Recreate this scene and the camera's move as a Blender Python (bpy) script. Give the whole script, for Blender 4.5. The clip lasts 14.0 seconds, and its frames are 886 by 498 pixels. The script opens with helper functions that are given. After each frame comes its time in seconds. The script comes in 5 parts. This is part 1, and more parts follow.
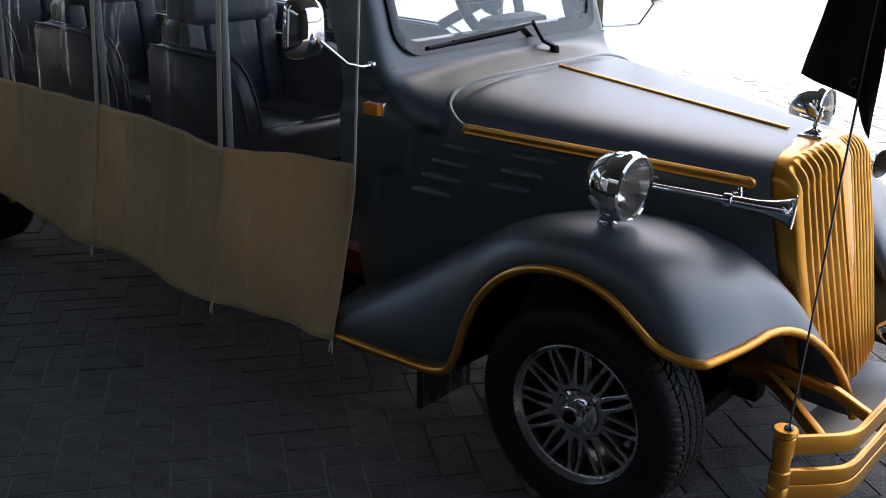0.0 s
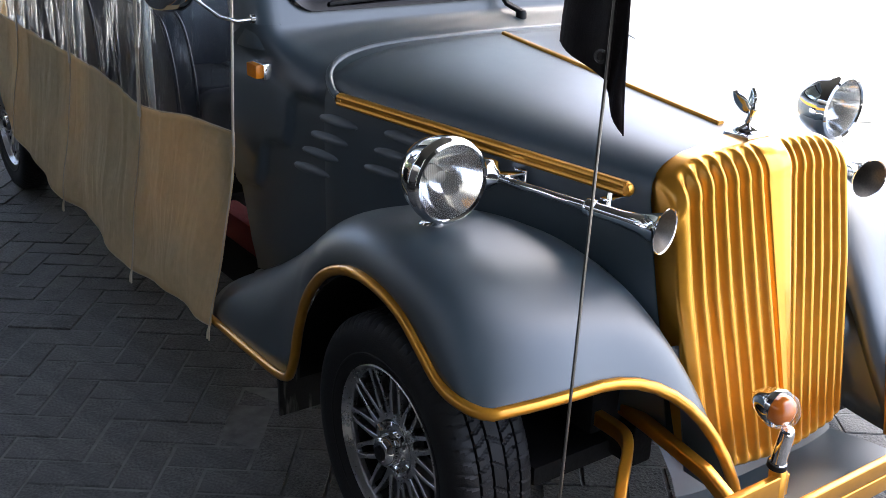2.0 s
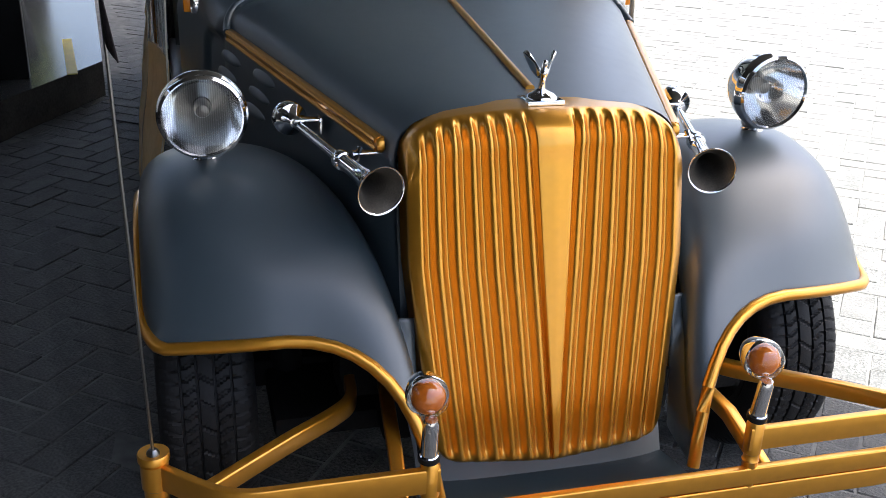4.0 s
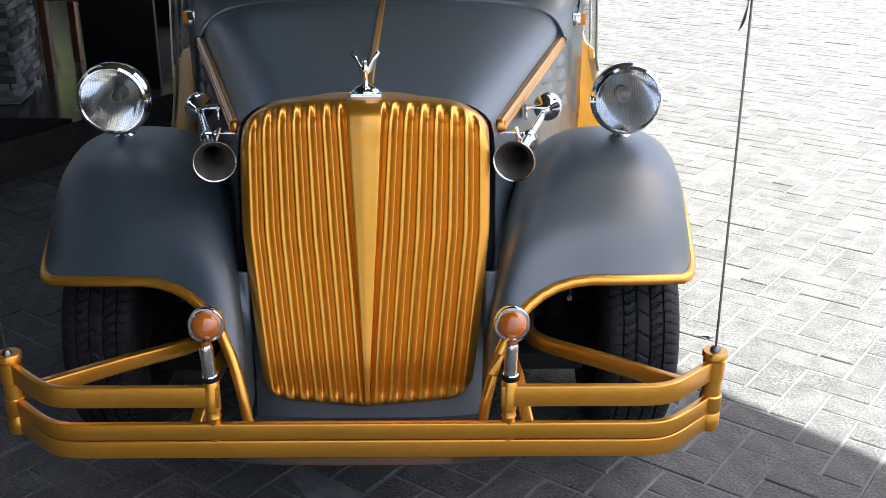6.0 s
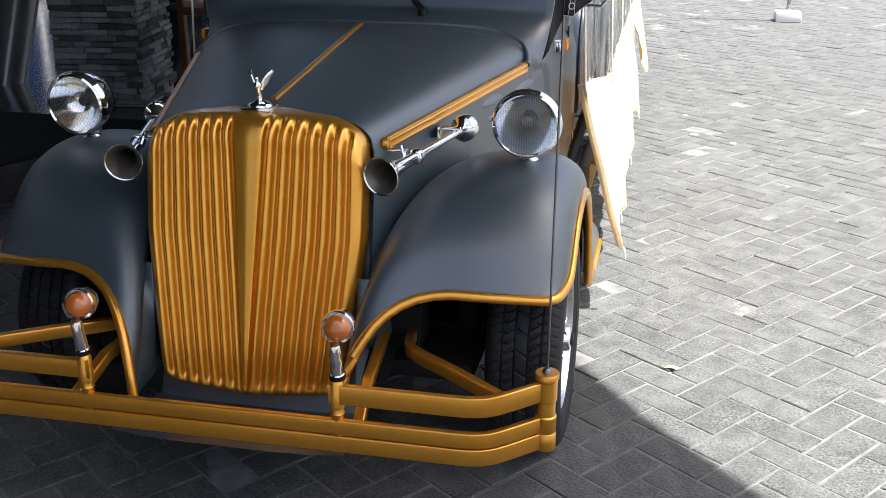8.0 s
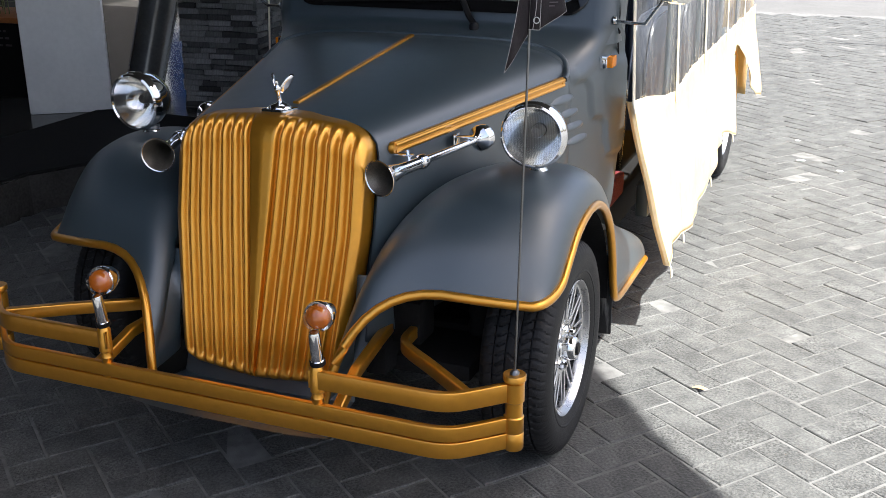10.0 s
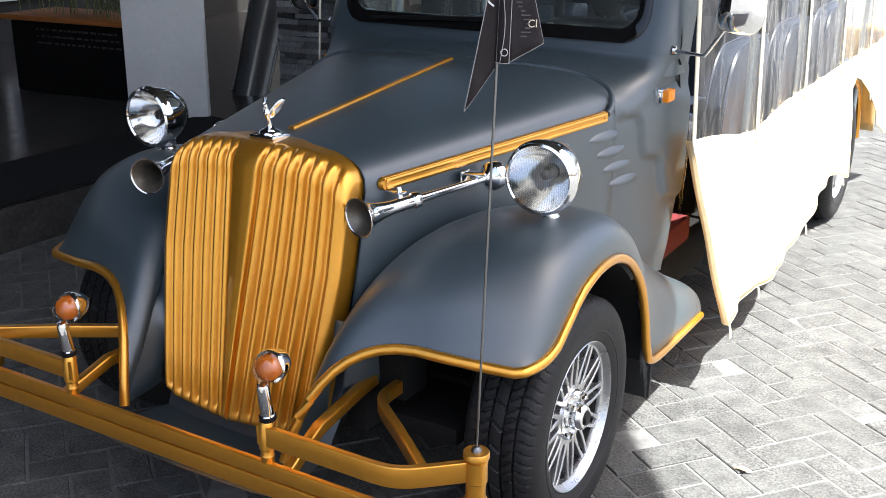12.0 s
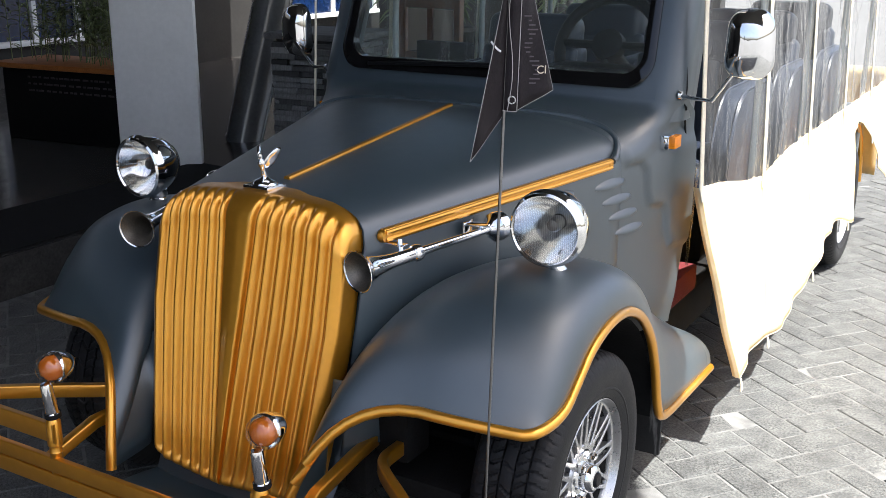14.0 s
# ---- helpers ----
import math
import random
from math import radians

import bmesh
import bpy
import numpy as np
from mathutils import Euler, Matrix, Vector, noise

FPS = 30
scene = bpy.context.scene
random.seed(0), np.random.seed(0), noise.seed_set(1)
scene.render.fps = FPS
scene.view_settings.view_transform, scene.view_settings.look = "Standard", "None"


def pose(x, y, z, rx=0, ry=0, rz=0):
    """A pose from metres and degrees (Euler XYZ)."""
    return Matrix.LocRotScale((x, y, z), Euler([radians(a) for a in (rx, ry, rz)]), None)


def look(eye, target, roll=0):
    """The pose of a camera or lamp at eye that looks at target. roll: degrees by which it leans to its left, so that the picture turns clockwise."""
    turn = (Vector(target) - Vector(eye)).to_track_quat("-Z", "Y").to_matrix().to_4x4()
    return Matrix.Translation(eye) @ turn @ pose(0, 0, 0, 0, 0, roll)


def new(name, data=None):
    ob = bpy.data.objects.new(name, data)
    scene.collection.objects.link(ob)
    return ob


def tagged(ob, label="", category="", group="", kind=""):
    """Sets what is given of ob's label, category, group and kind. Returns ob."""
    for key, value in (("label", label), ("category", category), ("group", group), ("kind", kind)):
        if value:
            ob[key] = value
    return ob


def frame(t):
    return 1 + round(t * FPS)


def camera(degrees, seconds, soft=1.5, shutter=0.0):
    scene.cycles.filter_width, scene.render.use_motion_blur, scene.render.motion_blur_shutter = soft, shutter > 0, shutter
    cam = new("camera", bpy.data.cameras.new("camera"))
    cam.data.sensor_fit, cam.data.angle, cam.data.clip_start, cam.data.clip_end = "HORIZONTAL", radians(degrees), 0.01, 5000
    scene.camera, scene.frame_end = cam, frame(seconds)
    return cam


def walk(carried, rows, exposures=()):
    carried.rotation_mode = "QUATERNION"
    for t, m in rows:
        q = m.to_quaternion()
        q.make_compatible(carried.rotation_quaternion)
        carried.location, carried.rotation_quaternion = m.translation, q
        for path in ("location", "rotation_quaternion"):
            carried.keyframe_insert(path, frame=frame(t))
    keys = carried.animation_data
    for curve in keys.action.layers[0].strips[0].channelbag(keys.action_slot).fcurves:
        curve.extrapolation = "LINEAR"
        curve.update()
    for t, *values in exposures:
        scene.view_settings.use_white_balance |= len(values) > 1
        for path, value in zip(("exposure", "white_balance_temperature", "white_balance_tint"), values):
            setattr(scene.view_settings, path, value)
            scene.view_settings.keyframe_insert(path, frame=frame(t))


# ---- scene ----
cam = camera(46.2, 14.0, soft=0.75)
PATH = [
    (0, (-2.779, -0.988, 1.603), (-1.330, 0.212, 0.925), 1.37),
    (0.5, (-2.622, -1.051, 1.537), (-1.210, 0.179, 0.834), 1.37),
    (1, (-2.378, -1.153, 1.538), (-1.052, 0.148, 0.796), 1.49),
    (1.5, (-2.030, -1.293, 1.534), (-0.850, 0.135, 0.782), 0.91),
    (2, (-1.738, -1.357, 1.512), (-0.663, 0.164, 0.782), 1.48),
    (2.5, (-1.419, -1.439, 1.534), (-0.519, 0.187, 0.795), 1.25),
    (3, (-1.079, -1.538, 1.491), (-0.344, 0.171, 0.757), 2.34),
    (3.5, (-0.820, -1.627, 1.449), (-0.238, 0.132, 0.696), 2.17),
    (4, (-0.658, -1.785, 1.473), (-0.187, -0.011, 0.678), 1.69),
    (6.5, (0.319, -2.263, 1.487), (0.253, -0.399, 0.764), 0.31),
    (7, (0.490, -2.258, 1.514), (0.336, -0.397, 0.795), 0.49),
    (7.5, (0.737, -2.293, 1.514), (0.453, -0.445, 0.803), 0.11),
    (10, (1.376, -2.281, 1.515), (0.670, -0.534, 0.845), -0.25),
    (10.5, (1.438, -2.201, 1.530), (0.662, -0.483, 0.862), 0.13),
    (11, (1.571, -2.075, 1.525), (0.683, -0.407, 0.871), -0.38),
    (11.5, (1.615, -1.964, 1.512), (0.669, -0.325, 0.866), 0.04),
    (12, (1.599, -1.865, 1.510), (0.631, -0.239, 0.861), 0.56),
    (12.5, (1.565, -1.799, 1.500), (0.594, -0.172, 0.859), 0.84),
    (13, (1.538, -1.773, 1.518), (0.559, -0.127, 0.940), 1.22),
    (13.5, (1.524, -1.776, 1.522), (0.546, -0.112, 0.998), 1.15),
    (14, (1.529, -1.785, 1.500), (0.558, -0.132, 0.931), 0.30),
]
walk(cam, [(t, look(eye, target, roll)) for t, eye, target, roll in PATH],
     [(0.0, 2.42), (0.5, 3.15), (1.3, 3.6), (2.2, 3.48), (3.0, 2.39), (3.5, 3.0), (4.0, 2.5), (5.5, 2.3), (6.5, 2.2), (7.2, 1.92), (10.0, 1.75), (11.0, 1.9), (11.5, 1.94), (12.0, 2.2), (12.5, 2.2), (13.0, 2.2), (13.5, 2.06), (14.0, 1.9)])

# ---- world, sun ----
SUN_EL, SUN_DIR = radians(66), Vector((0.407, -0.0, 0.914))
world = bpy.data.worlds.new("sky")
scene.world = world
world.use_nodes = True
wn = world.node_tree
sky = wn.nodes.new("ShaderNodeTexSky")
sky.sky_type, sky.sun_disc = "NISHITA", False
sky.sun_elevation, sky.sun_rotation = SUN_EL, radians(90)
sky.air_density, sky.dust_density = 0.8, 5.0
wn.nodes["Background"].inputs["Strength"].default_value = 0.11
wn.links.new(sky.outputs["Color"], wn.nodes["Background"].inputs["Color"])
sun = new("sun", bpy.data.lights.new("sun", "SUN"))
sun.data.energy, sun.data.angle, sun.data.color = 5.0, radians(0.6), (1.0, 0.985, 0.96)
sun.matrix_world = look(SUN_DIR * 20, (0, 0, 0))


# ---- materials ----
def material(name, color, rough=0.5, metal=0.0, vary=0.0, scale=20.0, bump=0.0, bump_scale=200.0, rough_vary=0.0,
             second=None, per_object=0.0, per_island=0.0, coat=0.0, specular=0.5):
    """A principled material with colour variation at two scales and a fine relief."""
    m = bpy.data.materials.new(name)
    m.use_nodes = True
    nt, b = m.node_tree, m.node_tree.nodes["Principled BSDF"]
    N, L = nt.nodes, nt.links
    b.inputs["Base Color"].default_value = (*color, 1)
    b.inputs["Roughness"].default_value, b.inputs["Metallic"].default_value = rough, metal
    b.inputs["Coat Weight"].default_value = coat
    b.inputs["Specular IOR Level"].default_value = specular
    tc = N.new("ShaderNodeTexCoord")
    if vary or second or per_object or per_island:
        n1, n2 = N.new("ShaderNodeTexNoise"), N.new("ShaderNodeTexNoise")
        for n, s in ((n1, scale), (n2, scale * 9)):
            n.inputs["Scale"].default_value, n.inputs["Detail"].default_value = s, 6
            L.new(tc.outputs["Object"], n.inputs["Vector"])
        add = N.new("ShaderNodeMath")
        add.operation = "ADD"
        L.new(n1.outputs["Fac"], add.inputs[0]), L.new(n2.outputs["Fac"], add.inputs[1])
        fac = N.new("ShaderNodeMapRange")
        fac.inputs["From Min"].default_value, fac.inputs["From Max"].default_value = 0.65, 1.35
        L.new(add.outputs[0], fac.inputs["Value"])
        mix = N.new("ShaderNodeMix")
        mix.data_type = "RGBA"
        low = second or tuple(c * (1 - vary) for c in color)
        mix.inputs["A"].default_value = (*low, 1)
        mix.inputs["B"].default_value = (*[min(1, c * (1 + (0 if second else vary))) for c in color], 1)
        L.new(fac.outputs[0], mix.inputs["Factor"])
        out = mix.outputs["Result"]
        if per_object or per_island:
            if per_object:
                rnd = N.new("ShaderNodeObjectInfo").outputs["Random"]
            else:
                rnd = N.new("ShaderNodeNewGeometry").outputs["Random Per Island"]
            r = N.new("ShaderNodeMapRange")
            amount = per_object or per_island
            r.inputs["To Min"].default_value, r.inputs["To Max"].default_value = 1 - amount, 1 + amount
            L.new(rnd, r.inputs["Value"])
            hsv = N.new("ShaderNodeHueSaturation")
            L.new(r.outputs[0], hsv.inputs["Value"]), L.new(out, hsv.inputs["Color"])
            out = hsv.outputs["Color"]
        L.new(out, b.inputs["Base Color"])
        if rough_vary:
            rr = N.new("ShaderNodeMapRange")
            rr.inputs["To Min"].default_value, rr.inputs["To Max"].default_value = rough - rough_vary, rough + rough_vary
            L.new(fac.outputs[0], rr.inputs["Value"]), L.new(rr.outputs[0], b.inputs["Roughness"])
    if bump:
        nb, bp = N.new("ShaderNodeTexNoise"), N.new("ShaderNodeBump")
        nb.inputs["Scale"].default_value, nb.inputs["Detail"].default_value = bump_scale, 5
        bp.inputs["Strength"].default_value, bp.inputs["Distance"].default_value = bump, 0.002
        L.new(tc.outputs["Object"], nb.inputs["Vector"])
        L.new(nb.outputs["Fac"], bp.inputs["Height"]), L.new(bp.outputs["Normal"], b.inputs["Normal"])
    return m


def clear(name, tint, gloss=1.0, rough=0.02, ior=1.45, wrinkle=0.0, dust_haze=0.0, dust_haze_color=(0.6, 0.62, 0.62)):
    """Clear sheet: see-through, with a Fresnel gloss and a thin pale film for dust or painted haze."""
    m = bpy.data.materials.new(name)
    m.use_nodes = True
    nt = m.node_tree
    N, L = nt.nodes, nt.links
    N.remove(N["Principled BSDF"])
    tr, gl, mix, fr = (N.new("ShaderNodeBsdfTransparent"), N.new("ShaderNodeBsdfGlossy"), N.new("ShaderNodeMixShader"), N.new("ShaderNodeLayerWeight"))
    power, scaled = N.new("ShaderNodeMath"), N.new("ShaderNodeMapRange")
    power.operation = "POWER"
    power.inputs[1].default_value = 5.0
    f0 = ((ior - 1) / (ior + 1)) ** 2
    tr.inputs["Color"].default_value = (*tint, 1)
    gl.inputs["Roughness"].default_value = rough
    gl.inputs["Color"].default_value = (gloss, gloss, gloss, 1)
    fr.inputs["Blend"].default_value = 0.5
    scaled.inputs["To Min"].default_value, scaled.inputs["To Max"].default_value = f0, 1.0
    L.new(fr.outputs["Facing"], power.inputs[0]), L.new(power.outputs[0], scaled.inputs["Value"])
    L.new(scaled.outputs[0], mix.inputs[0]), L.new(tr.outputs[0], mix.inputs[1]), L.new(gl.outputs[0], mix.inputs[2])
    out = mix
    tc = N.new("ShaderNodeTexCoord")
    if wrinkle:
        mp, n, bp = N.new("ShaderNodeMapping"), N.new("ShaderNodeTexNoise"), N.new("ShaderNodeBump")
        mp.inputs["Scale"].default_value = (1.0, 6.0, 3.2)
        n.inputs["Scale"].default_value, n.inputs["Detail"].default_value, n.inputs["Distortion"].default_value = 2.0, 4.0, 1.6
        bp.inputs["Strength"].default_value, bp.inputs["Distance"].default_value = wrinkle, 0.03
        L.new(tc.outputs["Object"], mp.inputs["Vector"]), L.new(mp.outputs[0], n.inputs["Vector"])
        L.new(n.outputs["Fac"], bp.inputs["Height"])
        L.new(bp.outputs[0], gl.inputs["Normal"]), L.new(bp.outputs[0], fr.inputs["Normal"])
    if dust_haze:
        d, mx = N.new("ShaderNodeBsdfDiffuse"), N.new("ShaderNodeMixShader")
        d.inputs["Color"].default_value = (*dust_haze_color, 1)
        n, r = N.new("ShaderNodeTexNoise"), N.new("ShaderNodeMapRange")
        n.inputs["Scale"].default_value, n.inputs["Detail"].default_value = 4, 8
        r.inputs["From Min"].default_value, r.inputs["From Max"].default_value = 0.3, 0.8
        r.inputs["To Min"].default_value, r.inputs["To Max"].default_value = dust_haze * 0.5, dust_haze * 1.5
        L.new(tc.outputs["Object"], n.inputs["Vector"]), L.new(n.outputs["Fac"], r.inputs["Value"])
        L.new(r.outputs[0], mx.inputs[0]), L.new(out.outputs[0], mx.inputs[1]), L.new(d.outputs[0], mx.inputs[2])
        out = mx
    L.new(out.outputs[0], N["Material Output"].inputs["Surface"])
    return m


PAINT = material("matte_grey_paint", (0.0265, 0.0445, 0.0555), 0.44, 0.0, 0.10, 3, 0.03, 900, 0.04, coat=1.0, specular=0.8)
PAINT.node_tree.nodes["Principled BSDF"].inputs["Coat Roughness"].default_value = 0.43
GOLD = material("gold_paint", (0.75, 0.342, 0.033), 0.32, 0.82, 0.06, 6, 0.02, 700, 0.03, coat=0.7)
GOLD.node_tree.nodes["Principled BSDF"].inputs["Coat Roughness"].default_value = 0.10
GOLD.node_tree.nodes["Principled BSDF"].inputs["Coat Roughness"].default_value = 0.16
CHROME = material("chrome", (0.86, 0.87, 0.88), 0.05, 1.0, 0.05, 10, 0.0, 1, 0.02)
POLE = material("dull_pole_metal", (0.20, 0.20, 0.20), 0.28, 1.0, 0.2, 30)
ALLOY = material("satin_alloy", (0.52, 0.52, 0.52), 0.30, 0.88, 0.12, 25, 0.0, 400, 0.06)
STEEL = material("brushed_alloy", (0.46, 0.47, 0.49), 0.30, 1.0, 0.15, 25, 0.05, 400, 0.08)
BLACK = material("black_plastic", (0.007, 0.007, 0.0075), 0.5, 0, 0.3, 30, specular=0.22)
RUBBER = material("tyre_rubber", (0.0105, 0.0105, 0.011), 0.62, 0, 0.5, 18, 0.3, 300, 0.08, specular=0.35)
BLUEGLASS = material("dark_blue_pane", (0.004, 0.015, 0.055), 0.25, 0, 0.4, 2)
FRIT = material("glossy_black_border", (0.006, 0.006, 0.0065), 0.12, 0, 0.2, 30)
MUDDY = material("muddy_rubber", (0.012, 0.012, 0.012), 0.75, 0, 0.4, 20, 0.4, 200)
mn = MUDDY.node_tree
mud_map, mud, mud_mix = mn.nodes.new("ShaderNodeMapping"), mn.nodes.new("ShaderNodeTexNoise"), mn.nodes.new("ShaderNodeMix")
mud_map.inputs["Scale"].default_value = (30.0, 1.0, 5.0)
mud.inputs["Scale"].default_value, mud.inputs["Detail"].default_value = 1.6, 7
mud_ramp = mn.nodes.new("ShaderNodeMapRange")
mud_ramp.inputs["From Min"].default_value, mud_ramp.inputs["From Max"].default_value = 0.54, 0.72
mud_mix.data_type = "RGBA"
mud_mix.inputs["B"].default_value = (0.20, 0.195, 0.185, 1)
mn.links.new([n for n in mn.nodes if n.type == "TEX_COORD"][0].outputs["Object"], mud_map.inputs["Vector"])
mn.links.new(mud_map.outputs[0], mud.inputs["Vector"]), mn.links.new(mud.outputs["Fac"], mud_ramp.inputs["Value"])
mn.links.new(mn.nodes["Principled BSDF"].inputs["Base Color"].links[0].from_socket, mud_mix.inputs["A"])
mn.links.new(mud_ramp.outputs[0], mud_mix.inputs["Factor"]), mn.links.new(mud_mix.outputs["Result"], mn.nodes["Principled BSDF"].inputs["Base Color"])
POST = material("pale_post_paint", (0.42, 0.47, 0.47), 0.45, 0, 0.1, 20)
DARK = material("undersealed_metal", (0.007, 0.007, 0.007), 0.8, 0, 0.4, 12, 0.4, 120, specular=0.2)
CANVAS = material("tan_canvas", (0.80, 0.67, 0.42), 0.85, 0, 0.13, 4, 0.35, 900, specular=0.2)
cn = CANVAS.node_tree
tl, tm = cn.nodes.new("ShaderNodeBsdfTranslucent"), cn.nodes.new("ShaderNodeMixShader")
tl.inputs["Color"].default_value, tm.inputs[0].default_value = (0.80, 0.57, 0.22, 1), 0.40
cn.links.new(cn.nodes["Principled BSDF"].outputs[0], tm.inputs[1]), cn.links.new(tl.outputs[0], tm.inputs[2])
cn.links.new(tm.outputs[0], cn.nodes["Material Output"].inputs["Surface"])
# soft hanging creases in the cloth
cmap, crease, cbump = cn.nodes.new("ShaderNodeMapping"), cn.nodes.new("ShaderNodeTexNoise"), cn.nodes.new("ShaderNodeBump")
cmap.inputs["Scale"].default_value = (2.0, 7.0, 1.3)
crease.inputs["Scale"].default_value, crease.inputs["Detail"].default_value, crease.inputs["Distortion"].default_value = 1.7, 3.0, 0.8
cbump.inputs["Strength"].default_value, cbump.inputs["Distance"].default_value = 0.55, 0.03
cn.links.new([n for n in cn.nodes if n.type == "TEX_COORD"][0].outputs["Object"], cmap.inputs["Vector"])
cn.links.new(cmap.outputs[0], crease.inputs["Vector"]), cn.links.new(crease.outputs["Fac"], cbump.inputs["Height"])
weave = [n for n in cn.nodes if n.type == "BUMP" and n != cbump][0]
cn.links.new(cbump.outputs[0], weave.inputs["Normal"]), cn.links.new(weave.outputs[0], tl.inputs["Normal"])
BINDING = material("cream_binding", (0.70, 0.64, 0.50), 0.7, 0, 0.15, 20, 0.2, 600)
SEAM = material("tan_seam", (0.66, 0.55, 0.37), 0.8, 0, 0.1, 20)
VINYL = material("navy_vinyl", (0.024, 0.031, 0.048), 0.34, 0, 0.2, 8, 0.25, 350, 0.06)
RED = material("red_carpet", (0.10, 0.005, 0.007), 0.9, 0, 0.2, 40, 0.5, 600)
MARKER = material("orange_marker_lens", (0.80, 0.24, 0.012), 0.2, 0, 0.08, 60)
AMBER = material("amber_lens", (0.52, 0.125, 0.012), 0.14, 0, 0.15, 60, coat=1.0)
FLAG = material("flag_cloth", (0.014, 0.0105, 0.012), 0.7, 0, 0.4, 25, 0.5, 500, specular=0.25)
GREYHEM = material("worn_white_hem", (0.36, 0.34, 0.33), 0.8)
HEM = material("white_hem", (0.7, 0.7, 0.7), 0.8)
PRINT = material("faint_print", (0.075, 0.062, 0.068), 0.7)
LETTER = material("pale_print", (0.62, 0.55, 0.42), 0.7)
PAVER = material("concrete_paver", (0.128, 0.131, 0.124), 0.74, 0, 0, 14, 1.0, 110, second=(0.037, 0.038, 0.0375), per_island=0.12)
PAVER_ONE = material("concrete_paver_single", (0.128, 0.131, 0.124), 0.74, 0, 0, 14, 1.0, 110, second=(0.037, 0.038, 0.0375), per_object=0.12)
SAND = material("joint_sand", (0.19, 0.19, 0.183), 0.95, 0, 0, 2.2, 0.6, 300, second=(0.06, 0.06, 0.058))
for mat in (PAVER, PAVER_ONE):
    pn = mat.node_tree
    pc = [n for n in pn.nodes if n.type == "TEX_COORD"][0].outputs["Object"]
    grit, patch, gate, keep, tone = (pn.nodes.new("ShaderNodeTexNoise"), pn.nodes.new("ShaderNodeTexNoise"), pn.nodes.new("ShaderNodeMapRange"), pn.nodes.new("ShaderNodeMapRange"), pn.nodes.new("ShaderNodeMix"))
    grit.inputs["Scale"].default_value, grit.inputs["Detail"].default_value, grit.inputs["Roughness"].default_value = 135, 5, 0.75
    patch.inputs["Scale"].default_value, patch.inputs["Detail"].default_value = 5.5, 4
    gate.inputs["From Min"].default_value, gate.inputs["From Max"].default_value = 0.47, 0.58
    keep.inputs["From Min"].default_value, keep.inputs["From Max"].default_value, keep.inputs["To Min"].default_value = 0.40, 0.62, 0.40
    both = pn.nodes.new("ShaderNodeMath")
    both.operation = "MULTIPLY"
    tone.data_type = "RGBA"
    tone.inputs["B"].default_value = (0.020, 0.0205, 0.020, 1)
    [n for n in pn.nodes if n.type == "BUMP"][0].inputs["Distance"].default_value = 0.0045
    pn.links.new(pc, grit.inputs["Vector"]), pn.links.new(pc, patch.inputs["Vector"])
    pn.links.new(grit.outputs["Fac"], gate.inputs["Value"]), pn.links.new(patch.outputs["Fac"], keep.inputs["Value"])
    pn.links.new(gate.outputs[0], both.inputs[0]), pn.links.new(keep.outputs[0], both.inputs[1])
    base_in = pn.nodes["Principled BSDF"].inputs["Base Color"]
    pn.links.new(base_in.links[0].from_socket, tone.inputs["A"])
    pn.links.new(both.outputs[0], tone.inputs["Factor"]), pn.links.new(tone.outputs["Result"], base_in)
FAR = material("far_paving", (0.092, 0.092, 0.089), 0.85, 0, 0.2, 2.5, 0.12, 60)
POLISHED = material("polished_dark_stone", (0.05, 0.048, 0.045), 0.16, 0, 0.4, 9, 0.05, 60, 0.05, specular=0.3)
MAT_BLACK = material("black_mat", (0.008, 0.008, 0.008), 0.9, 0, 0.4, 50, 0.6, 300, specular=0.2)
PLASTER = material("white_plaster", (0.90, 0.90, 0.885), 0.75, 0, 0.05, 4, 0.3, 90)
DARKWALL = material("dark_wall", (0.02, 0.019, 0.018), 0.6, 0, 0.3, 4, 0.2, 80)
COLUMN = material("dark_lacquer", (0.075, 0.078, 0.078), 0.26, 0, 0.2, 6, 0.05, 100, coat=1.0, specular=0.9)
SLATE = material("slate_stone", (0.18, 0.18, 0.178), 0.75, 0, 0.45, 18, 0.9, 90, per_object=0.8)
WOOD = material("brown_wood", (0.17, 0.062, 0.022), 0.45, 0, 0.3, 14, 0.2, 150)
WOOD_TOP = material("orange_wood", (0.42, 0.15, 0.04), 0.5, 0, 0.25, 14, 0.2, 150)
CUSHION = material("beige_cushion", (0.55, 0.42, 0.32), 0.85, 0, 0.1, 20, 0.3, 300)
LEAF = material("plant_leaf", (0.17, 0.215, 0.085), 0.40, 0, 0.3, 12, per_island=0.5)
DRYLEAF = material("dry_leaf", (0.45, 0.30, 0.14), 0.7, 0, 0.3, 60)
YELLOW = material("yellow_strip", (0.75, 0.55, 0.05), 0.5, 0, 0.1, 20)
WHITE = material("white_concrete", (0.78, 0.78, 0.76), 0.7, 0, 0.08, 10, 0.3, 120)
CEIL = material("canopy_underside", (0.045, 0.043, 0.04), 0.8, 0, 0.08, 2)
# the windscreen's pale film is painted haze, standing in for glare on the glass
GLASS = clear("clear_glass", (0.92, 0.95, 0.94), 0.8, 0.01, 1.52, dust_haze=0.026, dust_haze_color=(0.70, 0.80, 0.78))
PLASTIC = clear("clear_vinyl", (0.88, 0.90, 0.90), 1.0, 0.06, 1.45, wrinkle=0.32, dust_haze=0.022)
THROAT = material("dull_horn_metal", (0.13, 0.115, 0.095), 0.42, 0.7, 0.3, 30)
REFLECTOR = material("lamp_reflector", (0.95, 0.945, 0.92), 0.13, 1.0, 0.04, 40, 0.0, 120, 0.02)
rn = REFLECTOR.node_tree
